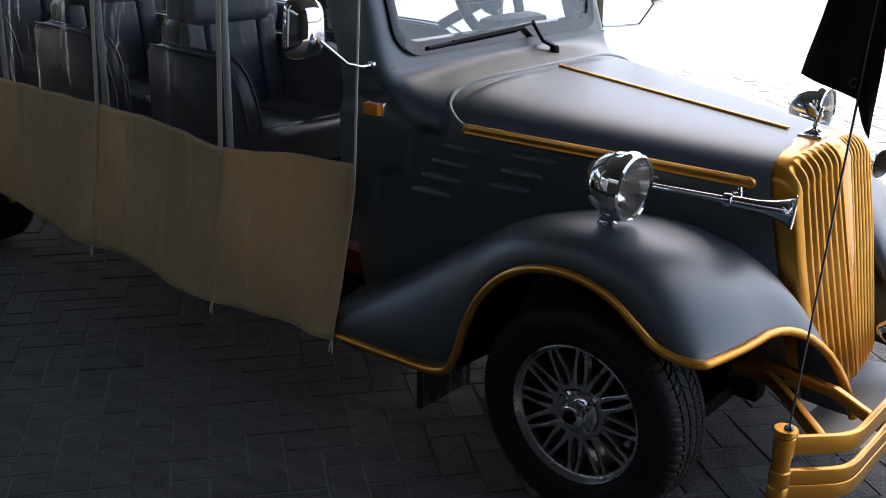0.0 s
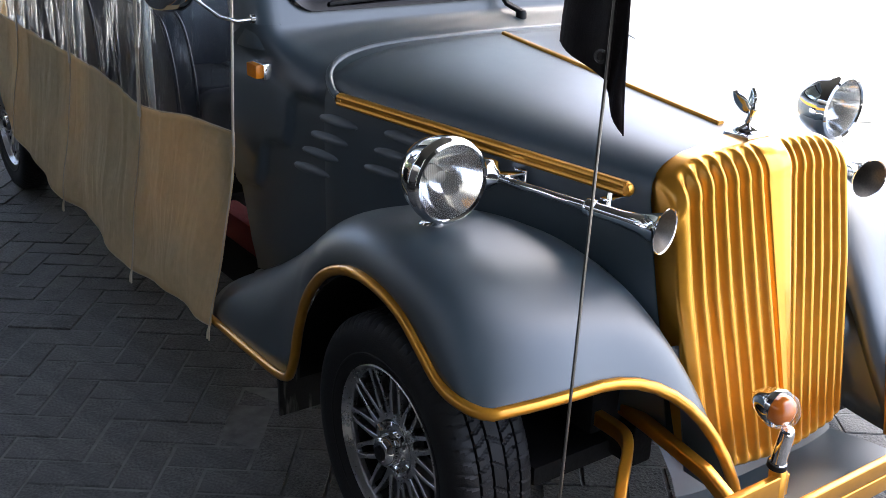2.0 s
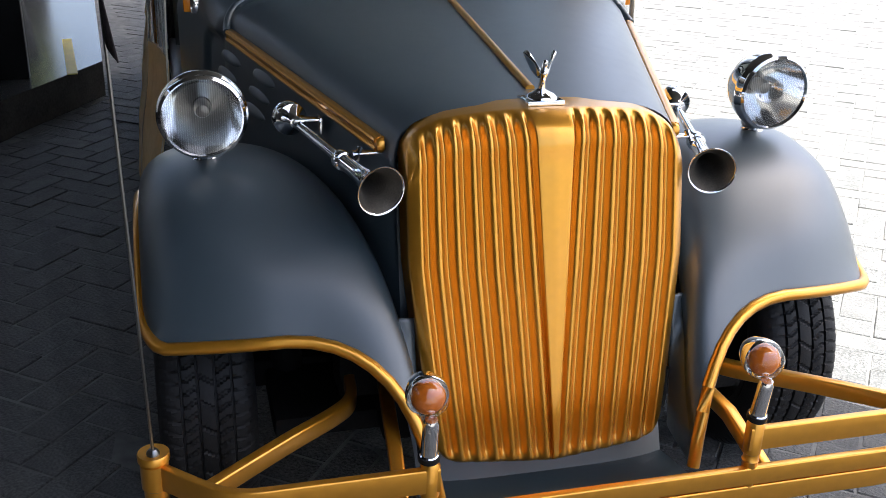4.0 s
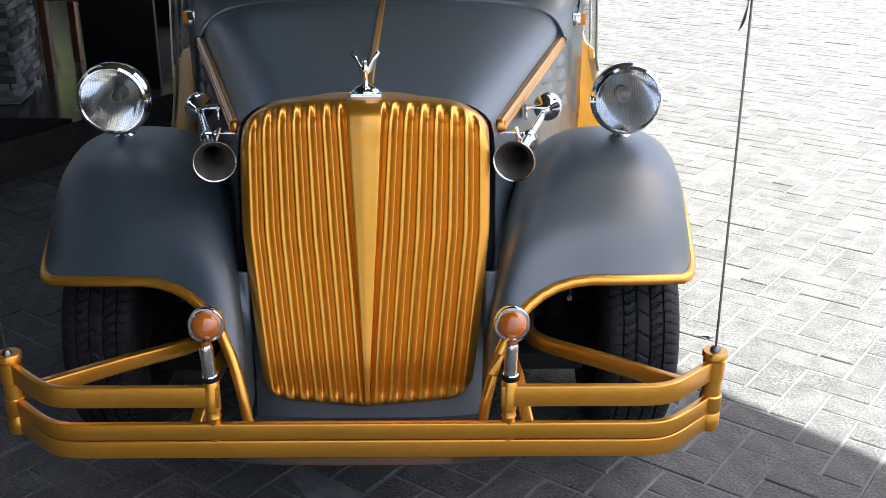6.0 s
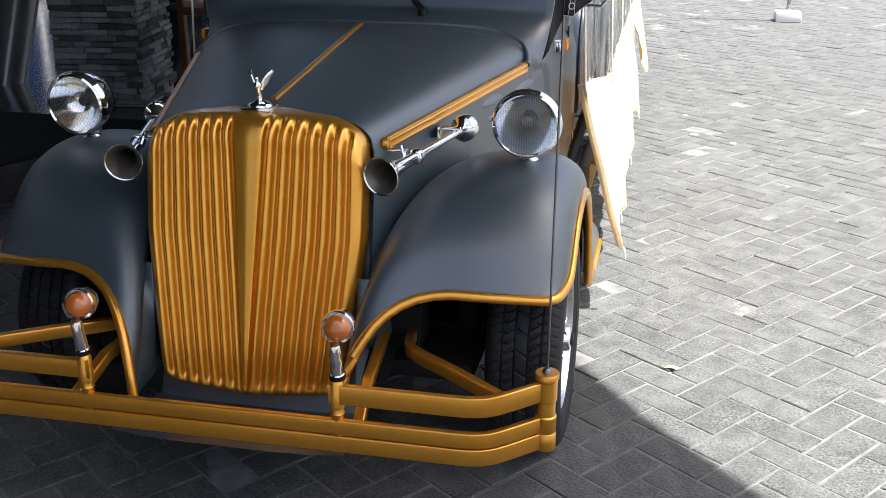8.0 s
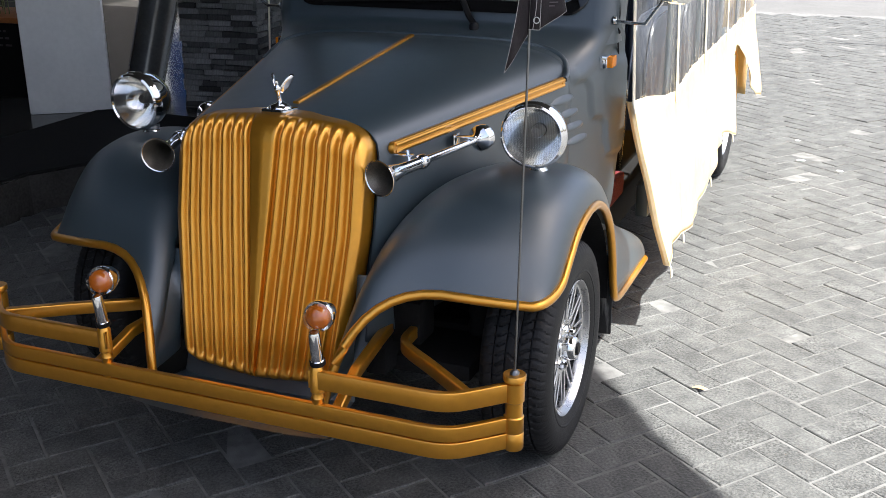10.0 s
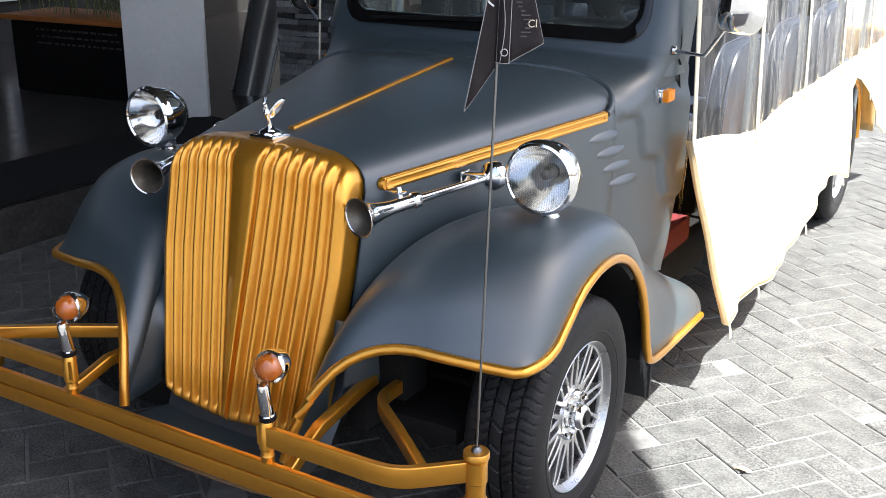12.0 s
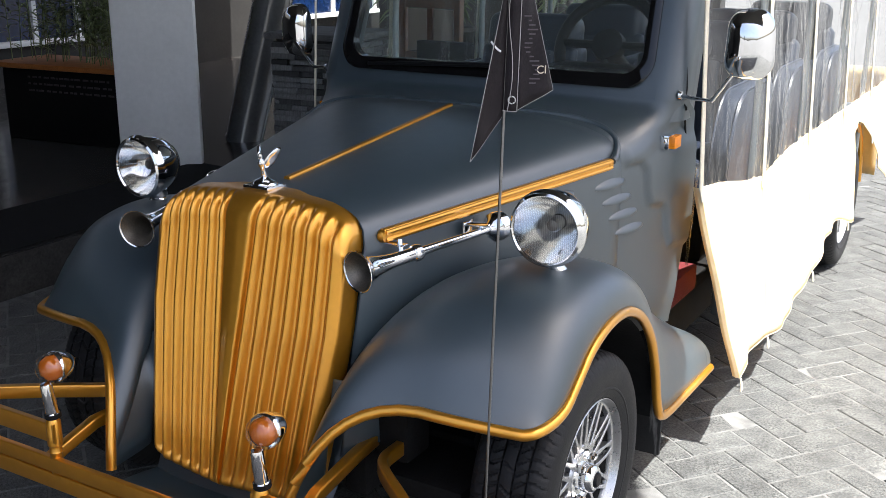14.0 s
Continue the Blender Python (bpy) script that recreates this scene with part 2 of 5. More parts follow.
wave, wc, wb = rn.nodes.new("ShaderNodeTexWave"), rn.nodes.new("ShaderNodeTexCoord"), rn.nodes.new("ShaderNodeBump")
wave.inputs["Scale"].default_value, wave.inputs["Distortion"].default_value = 48, 0.4
wb.inputs["Strength"].default_value, wb.inputs["Distance"].default_value = 0.05, 0.0007
rn.links.new(wc.outputs["Object"], wave.inputs["Vector"]), rn.links.new(wave.outputs["Fac"], wb.inputs["Height"])
rn.links.new(wb.outputs[0], rn.nodes["Principled BSDF"].inputs["Normal"])
# the lens's pale film is painted glow, for light scattered in the glass
RIBBED = clear("fluted_lens", (0.95, 0.96, 0.95), 0.8, 0.05, 1.35, dust_haze=0.025, dust_haze_color=(0.85, 0.86, 0.84))
rn = RIBBED.node_tree
# light and dark bands of the flutes painted into the tint, without refraction
flute, fc, fr = rn.nodes.new("ShaderNodeTexWave"), rn.nodes.new("ShaderNodeTexCoord"), rn.nodes.new("ShaderNodeMapRange")
flute.inputs["Scale"].default_value, flute.inputs["Distortion"].default_value = 75, 0.3
fr.inputs["To Min"].default_value, fr.inputs["To Max"].default_value = 0.62, 1.0
rn.links.new(fc.outputs["Object"], flute.inputs["Vector"]), rn.links.new(flute.outputs["Fac"], fr.inputs["Value"])
rn.links.new(fr.outputs[0], [n for n in rn.nodes if n.type == "BSDF_TRANSPARENT"][0].inputs["Color"])
LENS = clear("ribbed_lens", (0.95, 0.96, 0.96), 1.0, 0.03, 1.28)


# ---- mesh helpers ----
def part(name, bm, mat, parent=None, label="", smooth=40):
    """Links a bmesh as one mesh object, under a thing or a part if one is given."""
    me = bpy.data.meshes.new(name)
    bmesh.ops.recalc_face_normals(bm, faces=bm.faces)
    bm.to_mesh(me)
    bm.free()
    me.materials.append(mat)
    if smooth:
        for p in me.polygons:
            p.use_smooth = True
        me.set_sharp_from_angle(angle=radians(smooth))
    ob = new(name, me)
    ob.parent = parent
    return tagged(ob, label)


def share(name, me, parent, m):
    ob = new(name, me)
    ob.parent = parent
    ob.matrix_basis = m
    return ob


def thicken(ob, t, offset=-1.0):
    mod = ob.modifiers.new("thickness", "SOLIDIFY")
    mod.thickness, mod.offset = t, offset
    return ob


def box(bm, c, s, bevel=0.0, m=None, seg=2):
    r = bmesh.ops.create_cube(bm, size=1, matrix=(m or Matrix()) @ Matrix.Translation(c) @ Matrix.Diagonal((*s, 1)))
    if bevel:
        es = list({e for v in r["verts"] for e in v.link_edges})
        bmesh.ops.bevel(bm, geom=es, offset=bevel, segments=seg, affect="EDGES", profile=0.6)
    return bm


def boxes(*items):
    bm = bmesh.new()
    for it in items:
        box(bm, *it)
    return bm


def rings(bm, loops, closed=True, cap=True):
    """Joins rows of points into a skin; closed: each row is a ring."""
    vs = [[bm.verts.new(p) for p in row] for row in loops]
    n = len(vs[0])
    for a, b in zip(vs, vs[1:]):
        for i in range(n if closed else n - 1):
            j = (i + 1) % n
            bm.faces.new((a[i], a[j], b[j], b[i]))
    if cap and closed:
        bm.faces.new(vs[0][::-1]), bm.faces.new(vs[-1])
    return bm


def spline(pts, n):
    """Catmull-Rom through pts, n samples."""
    P = [Vector(p) for p in pts]
    out = []
    for i in range(n):
        f = i / (n - 1) * (len(P) - 1)
        k = min(int(f), len(P) - 2)
        t = f - k
        a, b, c, d = P[max(k - 1, 0)], P[k], P[k + 1], P[min(k + 2, len(P) - 1)]
        out.append(0.5 * (2 * b + (c - a) * t + (2 * a - 5 * b + 4 * c - d) * t * t + (3 * b - a - 3 * c + d) * t ** 3))
    return out


def sweep(bm, path, section, up=(0, 0, 1), cap=True):
    """Sweeps a closed section (side, up) along a path."""
    path, up = [Vector(p) for p in path], Vector(up)
    loops = []
    for i, p in enumerate(path):
        t = (path[min(i + 1, len(path) - 1)] - path[max(i - 1, 0)]).normalized()
        s = t.cross(up).normalized()
        u = s.cross(t).normalized()
        loops.append([p + s * a + u * b for a, b in section])
    return rings(bm, loops, True, cap)


def circle(r, n=12, ry=None):
    return [(r * math.cos(i * math.tau / n), (ry or r) * math.sin(i * math.tau / n)) for i in range(n)]


def tube(bm, path, r, n=12, up=(0, 0, 1)):
    return sweep(bm, path, circle(r, n), up)


def flat_section(w, h, r, n=3):
    """A rounded rectangle, w to the side and h up."""
    out = []
    for cx, cy, a0 in ((w / 2 - r, h / 2 - r, 0), (-w / 2 + r, h / 2 - r, 90), (-w / 2 + r, -h / 2 + r, 180), (w / 2 - r, -h / 2 + r, 270)):
        for i in range(n + 1):
            a = radians(a0 + 90 * i / n)
            out.append((cx + r * math.cos(a), cy + r * math.sin(a)))
    return out


def lathe(bm, profile, m=None, n=32, cap=True):
    """Turns (radius, height) about the z axis of m."""
    m = m or Matrix()
    loops = [[m @ Vector((max(r, 1e-4) * math.cos(i * math.tau / n), max(r, 1e-4) * math.sin(i * math.tau / n), h)) for i in range(n)] for r, h in profile]
    return rings(bm, loops, True, cap)


def aim(at, to):
    """A pose at a place whose z axis points to another."""
    d = Vector(to) - Vector(at)
    return Matrix.Translation(at) @ d.to_track_quat("Z", "Y").to_matrix().to_4x4()


def skin(rows):
    bm = bmesh.new()
    return rings(bm, rows, False, False)


def bezier(p, n):
    out = []
    for i in range(n + 1):
        q, t = [Vector(v) for v in p], i / n
        while len(q) > 1:
            q = [a.lerp(b, t) for a, b in zip(q, q[1:])]
        out.append(q[0])
    return out


def ease(x):
    x = min(1, max(0, x))
    return x * x * (3 - 2 * x)


def empty(name, at=(0, 0, 0)):
    ob = new(name)
    ob.location = at
    ob.empty_display_size = 0.2
    return ob


# ---- ground and structure ----
bm = bmesh.new()
bmesh.ops.create_grid(bm, x_segments=2, y_segments=2, size=400)
g = part("ground", bm, FAR, smooth=0)
g.location.z = -0.03
tagged(g, "pale grey paved yard reaching far off", "ground", kind="structure")

paving = part("pavement", boxes(((1.9, 4.0, -0.0130), (8.3, 14.0, 0.02))), SAND, smooth=0)
tagged(paving, "grey concrete block paving in a herringbone bond with sandy joints", "pavement", kind="structure")

# unseen canopy: outline drawn as its ground shadow, then shifted up along the sun
H_CANOPY, SHIFT = 4.0, 4.0 * 0.407 / 0.914
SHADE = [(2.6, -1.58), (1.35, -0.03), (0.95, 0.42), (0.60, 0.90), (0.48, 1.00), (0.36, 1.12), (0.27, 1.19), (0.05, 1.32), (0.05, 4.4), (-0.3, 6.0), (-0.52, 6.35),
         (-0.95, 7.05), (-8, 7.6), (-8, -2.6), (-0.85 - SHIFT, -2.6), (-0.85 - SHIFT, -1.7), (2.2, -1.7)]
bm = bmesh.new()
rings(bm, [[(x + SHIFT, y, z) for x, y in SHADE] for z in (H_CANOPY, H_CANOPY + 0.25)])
tagged(part("unseen_canopy", bm, CEIL, smooth=0), "unseen flat canopy cut to cast the shade over the entrance", "canopy", kind="structure")

STEP = [(-1.03, 3.80), (-1.45, 3.05), (-2.28, 1.45), (-2.25, -6.0), (-7.0, -6.0), (-7.0, 11.0), (-1.55, 11.0)]
bm = bmesh.new()
rings(bm, [[(x, y, z) for x, y in STEP] for z in (-0.02, 0.18)])
tagged(part("entrance_step", bm, POLISHED, smooth=0), "raised polished dark stone entrance platform", "platform", kind="structure")
MAT = [(-2.31, 1.44), (-1.62, 2.78), (-2.95, 2.84), (-2.95, -5.9), (-2.28, -5.9)]
bm = bmesh.new()
rings(bm, [[(x, y, z) for x, y in MAT] for z in (0.181, 0.192)])
tagged(part("door_mat", bm, MAT_BLACK, smooth=0), "black rubber mat laid on the entrance platform", "mat")
bm = boxes(((0, 0, 0), (0.05, 0.82, 0.006), 0.002, pose(-1.2, 3.93, 0.184, 0, 0, 6)))
tagged(part("floor_strip", bm, YELLOW, smooth=0), "yellow warning strip stuck on the platform", "floor strip")

bm = boxes(((-6.9, 2.5, 1.98), (0.2, 17.0, 4.0)))
tagged(part("wall_west", bm, DARKWALL, smooth=0), "dark wall of the entrance hall", "wall", kind="structure")
for k, (y0, y1) in enumerate(((4.25, 5.25), (8.45, 10.35))):
    yc, w = (y0 + y1) / 2, y1 - y0
    window = tagged(part("window_%d" % (k + 1), boxes(((-6.76, yc, 1.25), (0.05, w, 1.30), 0.004)), BLUEGLASS, smooth=0), "dark blue window of the hall with a white sill", "window", kind="structure")
    part("window_sill", boxes(((-6.72, yc, 0.575), (0.12, w + 0.1, 0.05), 0.006)), PLASTER, window, "white window sill")
    for y in (y0, yc, y1):
        part("window_frame", boxes(((-6.72, y, 1.25), (0.05, 0.05, 1.30), 0.004)), PLASTER, window, "white window bar")
bm = boxes(((-4.4, 10.7, 1.98), (4.8, 0.2, 4.0)))
tagged(part("wall_north", bm, DARKWALL, smooth=0), "dark end wall of the entrance hall", "wall", kind="structure")

# added wall, never in view: keeps southern light off the car's right side
bm = boxes(((-3.825, -2.52, 1.98), (5.95, 0.2, 4.0)))
tagged(part("light_block_south", bm, DARKWALL, smooth=0), "unseen dark wall added to block light from the south", "wall", kind="structure")

bm = boxes(((0, 0, 1.908), (0.480, 0.10, 3.816), 0.012, pose(-3.10, 2.72, 0.18, 0, 0, 35)))
tagged(part("pillar", bm, PLASTER), "white plastered flat pillar standing on the platform", "pillar", kind="structure")

bm = bmesh.new()
lathe(bm, [(0.135, 0.0), (0.135, 0.02), (0.128, 0.03), (0.126, 2.2), (0.126, 4.0)], aim((-3.25, 3.63, 0.17), (-2.03, 3.63, 3.98)), 48)
tagged(part("round_column", bm, COLUMN), "leaning dark grey round column with a satin sheen", "column", kind="structure")

# ---- the shuttle car: nose towards -y, its right side towards -x ----
car = tagged(empty("shuttle_car"), "matte grey vintage-style shuttle car with gold trim and tan side curtains", "car")


def half_width(y):
    return 0.285 + 0.298 * (y - 0.03)


def hood_top(y):
    return 0.952 + 0.098 * (y - 0.02)


def hood_shoulder(y):
    return 0.868 + 0.068 * (y - 0.03)


def lean(z):
    """How far the nose slopes forward towards the ground."""
    return -0.235 * (0.93 - z)


def hood_section(y, f, grow=0.0, low=0.40):
    """One half-turn of points across the hood and down its sides at y; f: share of the nose's slope."""
    w, zt, zm = half_width(y) + grow, hood_top(y) + grow, hood_shoulder(y)
    pts = []
    for i in range(33):
        a = -1 + i / 16
        k = abs(a) ** 2.7
        z = zm + (zt - zm) * (1 - k) ** 0.62
        pts.append((w * math.copysign(1 - (1 - abs(a)) ** 1.35, a) if a else 0.0, z))
    side = [(w + 0.004, zm - (zm - low) * k / 8) for k in range(1, 9)]
    pts = [(-x, z) for x, z in side[::-1]] + pts + side
    return [(x, y + f * lean(z), z) for x, z in pts]


rows = []
for i in range(25):
    y = 0.015 + (0.862 - 0.015) * i / 24
    rows.append(hood_section(y, 1 - ease(i / 14)))
rows.append(hood_section(0.885, 0, -0.014))
hood = part("hood", skin(rows), PAINT, car, "matte dark grey hood")
thicken(hood, 0.006, 0).modifiers["thickness"].use_rim = False

# cowl and windscreen surround: one skin from the hood's rear edge up to the raked screen and back to the door edge
BASE_Z, FLAT_X, BODY_X = 1.072, 0.556, 0.630
PRESSING = [(0.80, 0.905), (0.905, 0.914), (0.950, 0.910), (0.969, 0.887), (0.976, 0.822), (0.990, 0.786), (1.050, 0.773), (1.070, 0.752), (1.078, 0.690), (1.097, 0.646), (1.22, 0.634)]


def screen_point(x, z):
    return Vector((x, 1.045 + 0.36 * (z - 1.115) + 0.06 * x * x, z))


def pressed(y, z):
    """How far the stepped panel pressed into the cowl side stands out at (y, z)."""
    best, level = 9.0, 0.0
    for (y0, z0), (y1, z1) in zip(PRESSING, PRESSING[1:]):
        dy, dz = y1 - y0, z1 - z0
        t = min(1, max(0, ((y - y0) * dy + (z - z0) * dz) / (dy * dy + dz * dz)))
        best = min(best, math.hypot(y - y0 - t * dy, z - z0 - t * dz))
        if y0 <= y <= y1:
            level = z0 + (z1 - z0) * (y - y0) / (y1 - y0)
    d = best if z > level else -best
    return 0.0125 * ease((d + 0.010) / 0.018) * ease((y - 0.864) / 0.03) * (1 - ease((z - 0.925) / 0.06))


def door_edge(z):
    return 1.188 - 0.075 * ease((0.74 - z) / 0.30)


def cowl_ends(a, k):
    """Where the skin leaves the hood and where it meets the screen; a: -1 to 1 across the top, k: steps down a side."""
    s = math.copysign(1, a)
    w, zt, zm = half_width(0.862), hood_top(0.862), hood_shoulder(0.862)
    if k == 0:
        c0 = Vector((w * (1 - (1 - abs(a)) ** 1.35) * s, 0.862, zm + (zt - zm) * (1 - abs(a) ** 2.7) ** 0.62))
        if abs(a) <= 0.8:
            c1 = screen_point(FLAT_X * a / 0.8, BASE_Z)
        else:
            f = radians(90 * (abs(a) - 0.8) / 0.2)
            c1 = screen_point(FLAT_X * s, BASE_Z) + Vector((s * (BODY_X - FLAT_X) * math.sin(f), 0.074 * (1 - math.cos(f)), 0))
        return c0, c1, 1 - ease((abs(a) - 0.62) / 0.80)
    z0, z1 = zm - (zm - 0.40) * k / 56, BASE_Z - (BASE_Z - 0.40) * k / 56
    y0 = screen_point(FLAT_X, BASE_Z).y + 0.074
    tuck = 0.012 * ease((0.50 - z1) / 0.10)
    return Vector((s * (w + 0.004 * ease(k / 7)), 0.862, z0)), Vector((s * (BODY_X - tuck), y0 + (door_edge(z1) - y0) * ease(k / 4), z1)), 1 - ease((0.38 + k / 30) / 0.80)


cowl_line = [(-1, k) for k in range(56, 0, -1)] + [(-1 + i / 36, 0) for i in range(73)] + [(1, k) for k in range(1, 57)]
rows = []
for i in range(49):
    v = i / 48
    out = []
    for a, k in cowl_line:
        c0, c1, w = cowl_ends(a, k)
        mid = (c0 + c1) / 2
        ctl = mid.lerp(Vector((mid.x, c1.y - 0.012, c0.z + 0.008)), w)
        p = c0 * (1 - v) ** 2 + ctl * 2 * v * (1 - v) + c1 * v * v
        if abs(a) > 0.9:
            p.x += math.copysign(pressed(p.y, p.z), a)
        out.append(p)
    rows.append(out)
cowl = part("cowl", skin(rows), PAINT, car, "matte grey cowl with stepped pressings below the windscreen", 70)
thicken(cowl, 0.006, 0).modifiers["thickness"].use_rim = False


# rounded bead round the rear of the hood, curling forward to the side mouldings
half = [Vector(v) for v in ((0.0, 0.885, 1.0405), (0.11, 0.887, 1.039), (0.26, 0.898, 1.0355), (0.365, 0.909, 1.028), (0.43, 0.909, 1.0165), (0.47, 0.901, 1.006),
                            (0.50, 0.889, 0.990), (0.517, 0.872, 0.975), (0.527, 0.850, 0.960), (0.532, 0.828, 0.947), (0.533, 0.806, 0.939))]
ring = spline([Vector((-v.x, v.y, v.z)) for v in half[:0:-1]] + half, 160)
bm = bmesh.new()
tube(bm, [p - Vector((0, 0, 0.0035)) for p in ring], 0.0095, 14, (0, 1, 0.2))
part("hood_bead", bm, PAINT, car)

# windscreen frame: raked front panel with a rounded opening, and the rounded pillars beside it
def rounded(w0, w1, z0, z1, r, n=6):
    """A rounded outline: half width w0 at z0 and w1 at z1."""
    out = []
    for cx, cz, a0 in ((w1 - r, z1 - r, 0), (-w1 + r, z1 - r, 90), (-w0 + r, z0 + r, 180), (w0 - r, z0 + r, 270)):
        for i in range(n + 1):
            a = radians(a0 + 90 * i / n)
            out.append((cx + r * math.cos(a), cz + r * math.sin(a)))
    return out


inner = rounded(0.540, 0.517, 1.098, 1.80, 0.080, 10)
gask = rounded(0.503, 0.482, 1.136, 1.765, 0.058, 10)
outer = rounded(0.558, 0.536, 1.060, 1.90, 0.012, 10)
bm = bmesh.new()
rings(bm, [[screen_point(x, z) + Vector((0, 0.10, 0)) for x, z in outer], [screen_point(x, z) + Vector((0, 0.0005, 0)) for x, z in outer], [screen_point(x, z) for x, z in inner],
           [screen_point(x, z) + Vector((0, 0.06, 0)) for x, z in inner]], True, False)
frame_ob = part("windscreen_frame", bm, PAINT, car, "matte grey windscreen frame", 50)
for s in (-1, 1):
    rows = []
    for i in range(13):
        z = 1.01 + 0.89 * i / 12
        shrink = 0.022 * max(0, z - BASE_Z) / 0.83
        q = screen_point(FLAT_X, max(z, BASE_Z - 0.02))
        arc = [(FLAT_X + 0.0735 * math.sin(radians(f)), q.y + 0.074 * (1 - math.cos(radians(f)))) for f in range(0, 91, 10)]
        arc += [(0.6295, q.y + 0.11), (0.6295, q.y + 0.150), (0.623, q.y + 0.157), (0.575, q.y + 0.157), (0.56, q.y + 0.11)]
        rows.append([(s * (x - shrink - (0.004 if i == 0 else 0)), y, z) for x, y in arc])
    bm = bmesh.new()
    rings(bm, rows)
    part("screen_pillar", bm, PAINT, frame_ob, "rounded matte grey windscreen pillar", 50)
bm = bmesh.new()
rings(bm, [[screen_point(x, z) + Vector((0, 0.02, 0)) for x, z in inner], [screen_point(x, z) + Vector((0, -0.009, 0)) for x, z in inner],
           [screen_point(x * 0.985, z * 0.995 + 0.007) + Vector((0, -0.013, 0)) for x, z in inner],
           [screen_point(x, z) + Vector((0, -0.006, 0)) for x, z in gask], [screen_point(x, z) + Vector((0, 0.03, 0)) for x, z in gask]], True, False)
part("screen_gasket", bm, FRIT, frame_ob, "black rubber screen seal")
bm = bmesh.new()
rings(bm, [[screen_point(x, z) + Vector((0, d, 0)) for x, z in gask] for d in (0.0, 0.004)])
pane = part("windscreen", bm, GLASS, frame_ob, "clear windscreen glass")
pane.visible_shadow = False
bm = bmesh.new()
foot = Vector((0.17, 0.985, 1.052))
lathe(bm, [(0.0, -0.01), (0.016, -0.008), (0.016, 0.010), (0.012, 0.018), (0.0, 0.020)], Matrix.Translation(foot), 14)
sweep(bm, [foot + Vector((0, 0, 0.014)), foot + Vector((-0.03, 0.03, 0.035)), screen_point(0.105, 1.150) + Vector((0, -0.022, 0))], flat_section(0.020, 0.012, 0.004), (0, -0.5, 1))
tube(bm, [screen_point(0.11, 1.145) + Vector((0, -0.022, 0)), screen_point(-0.05, 1.138) + Vector((0, -0.020, 0)), screen_point(-0.31, 1.126) + Vector((0, -0.018, 0))], 0.0045, 8)
sweep(bm, [screen_point(0.06, 1.136) + Vector((0, -0.012, 0)), screen_point(-0.16, 1.128) + Vector((0, -0.012, 0)), screen_point(-0.42, 1.116) + Vector((0, -0.012, 0))], flat_section(0.012, 0.010, 0.003))
part("wiper", bm, BLACK, car, "black windscreen wiper")


# side louvres, mouldings, hood strip
def on_side(s, y, z, out=0.0):
    x = half_width(y) + 0.004
    if y > 0.862:
        x = 0.537 + 0.288 * (y - 0.862)
    return Vector((s * (x + out), y, z))


for s in (-1, 1):
    for col, (y0, z0, n) in enumerate(((0.815, 0.868, 4), (0.610, 0.866, 3))):
        for k in range(n):
            bm = bmesh.new()
            c = on_side(s, y0 + 0.031 * k, z0 - 0.047 * k, 0.0)
            scoop = ((-0.003, 0.021), (0.005, 0.013), (0.011, 0.003), (0.014, -0.006), (0.0125, -0.011), (0.006, -0.012), (-0.003, -0.012))
            rows = []
            for i in range(13):
                t = -1 + i / 6
                r = max(0.0, 1 - abs(t) ** 2.2) ** 0.6 + 0.02
                rows.append([on_side(s, c.y + 0.066 * t, c.z + 0.9 * h * r + 0.004 * t, o if o < 0 else 1.0 * o * r) for o, h in scoop])
            rings(bm, rows, False, False)
            part("louvre", bm, PAINT, car)
    bm = bmesh.new()
    a, b = on_side(s, 0.047, 0.876, 0.005), on_side(s, 0.805, 0.927, 0.005)
    path = [a.lerp(b, i / 12) for i in range(13)]
    sweep(bm, path, flat_section(0.019, 0.032, 0.006))
    for off in (-0.008, 0.008):
        tube(bm, [p + Vector((s * 0.007, 0, off)) for p in path], 0.0062, 8)
    for p in (a, b):
        lathe(bm, [(0.0, -0.008), (0.014, -0.006), (0.016, 0.0), (0.013, 0.008), (0.0, 0.012)], aim(p, p + Vector((s, 0, 0))), 16)
    part("side_moulding", bm, GOLD, car, "gold side moulding on the hood")
bm = bmesh.new()
sweep(bm, [(0.004, 0.085 + 0.765 * i / 10, hood_top(0.085 + 0.765 * i / 10) + 0.004) for i in range(11)], flat_section(0.018, 0.012, 0.005))
part("hood_strip", bm, GOLD, car, "thin gold strip along the hood")

# ---- grille ----
NR = 7
ROLL, ARC = 0.070, 0.84


def rib(col):
    """The cross-section from the middle strip outwards: 1 on a rib's crown, 0 in the hollow before it."""
    c = 0.935 * col + 0.16
    return 1 - (0.5 + 0.5 * math.cos(math.tau * c)) ** 1.15 if c < NR - 0.5 else 1.0


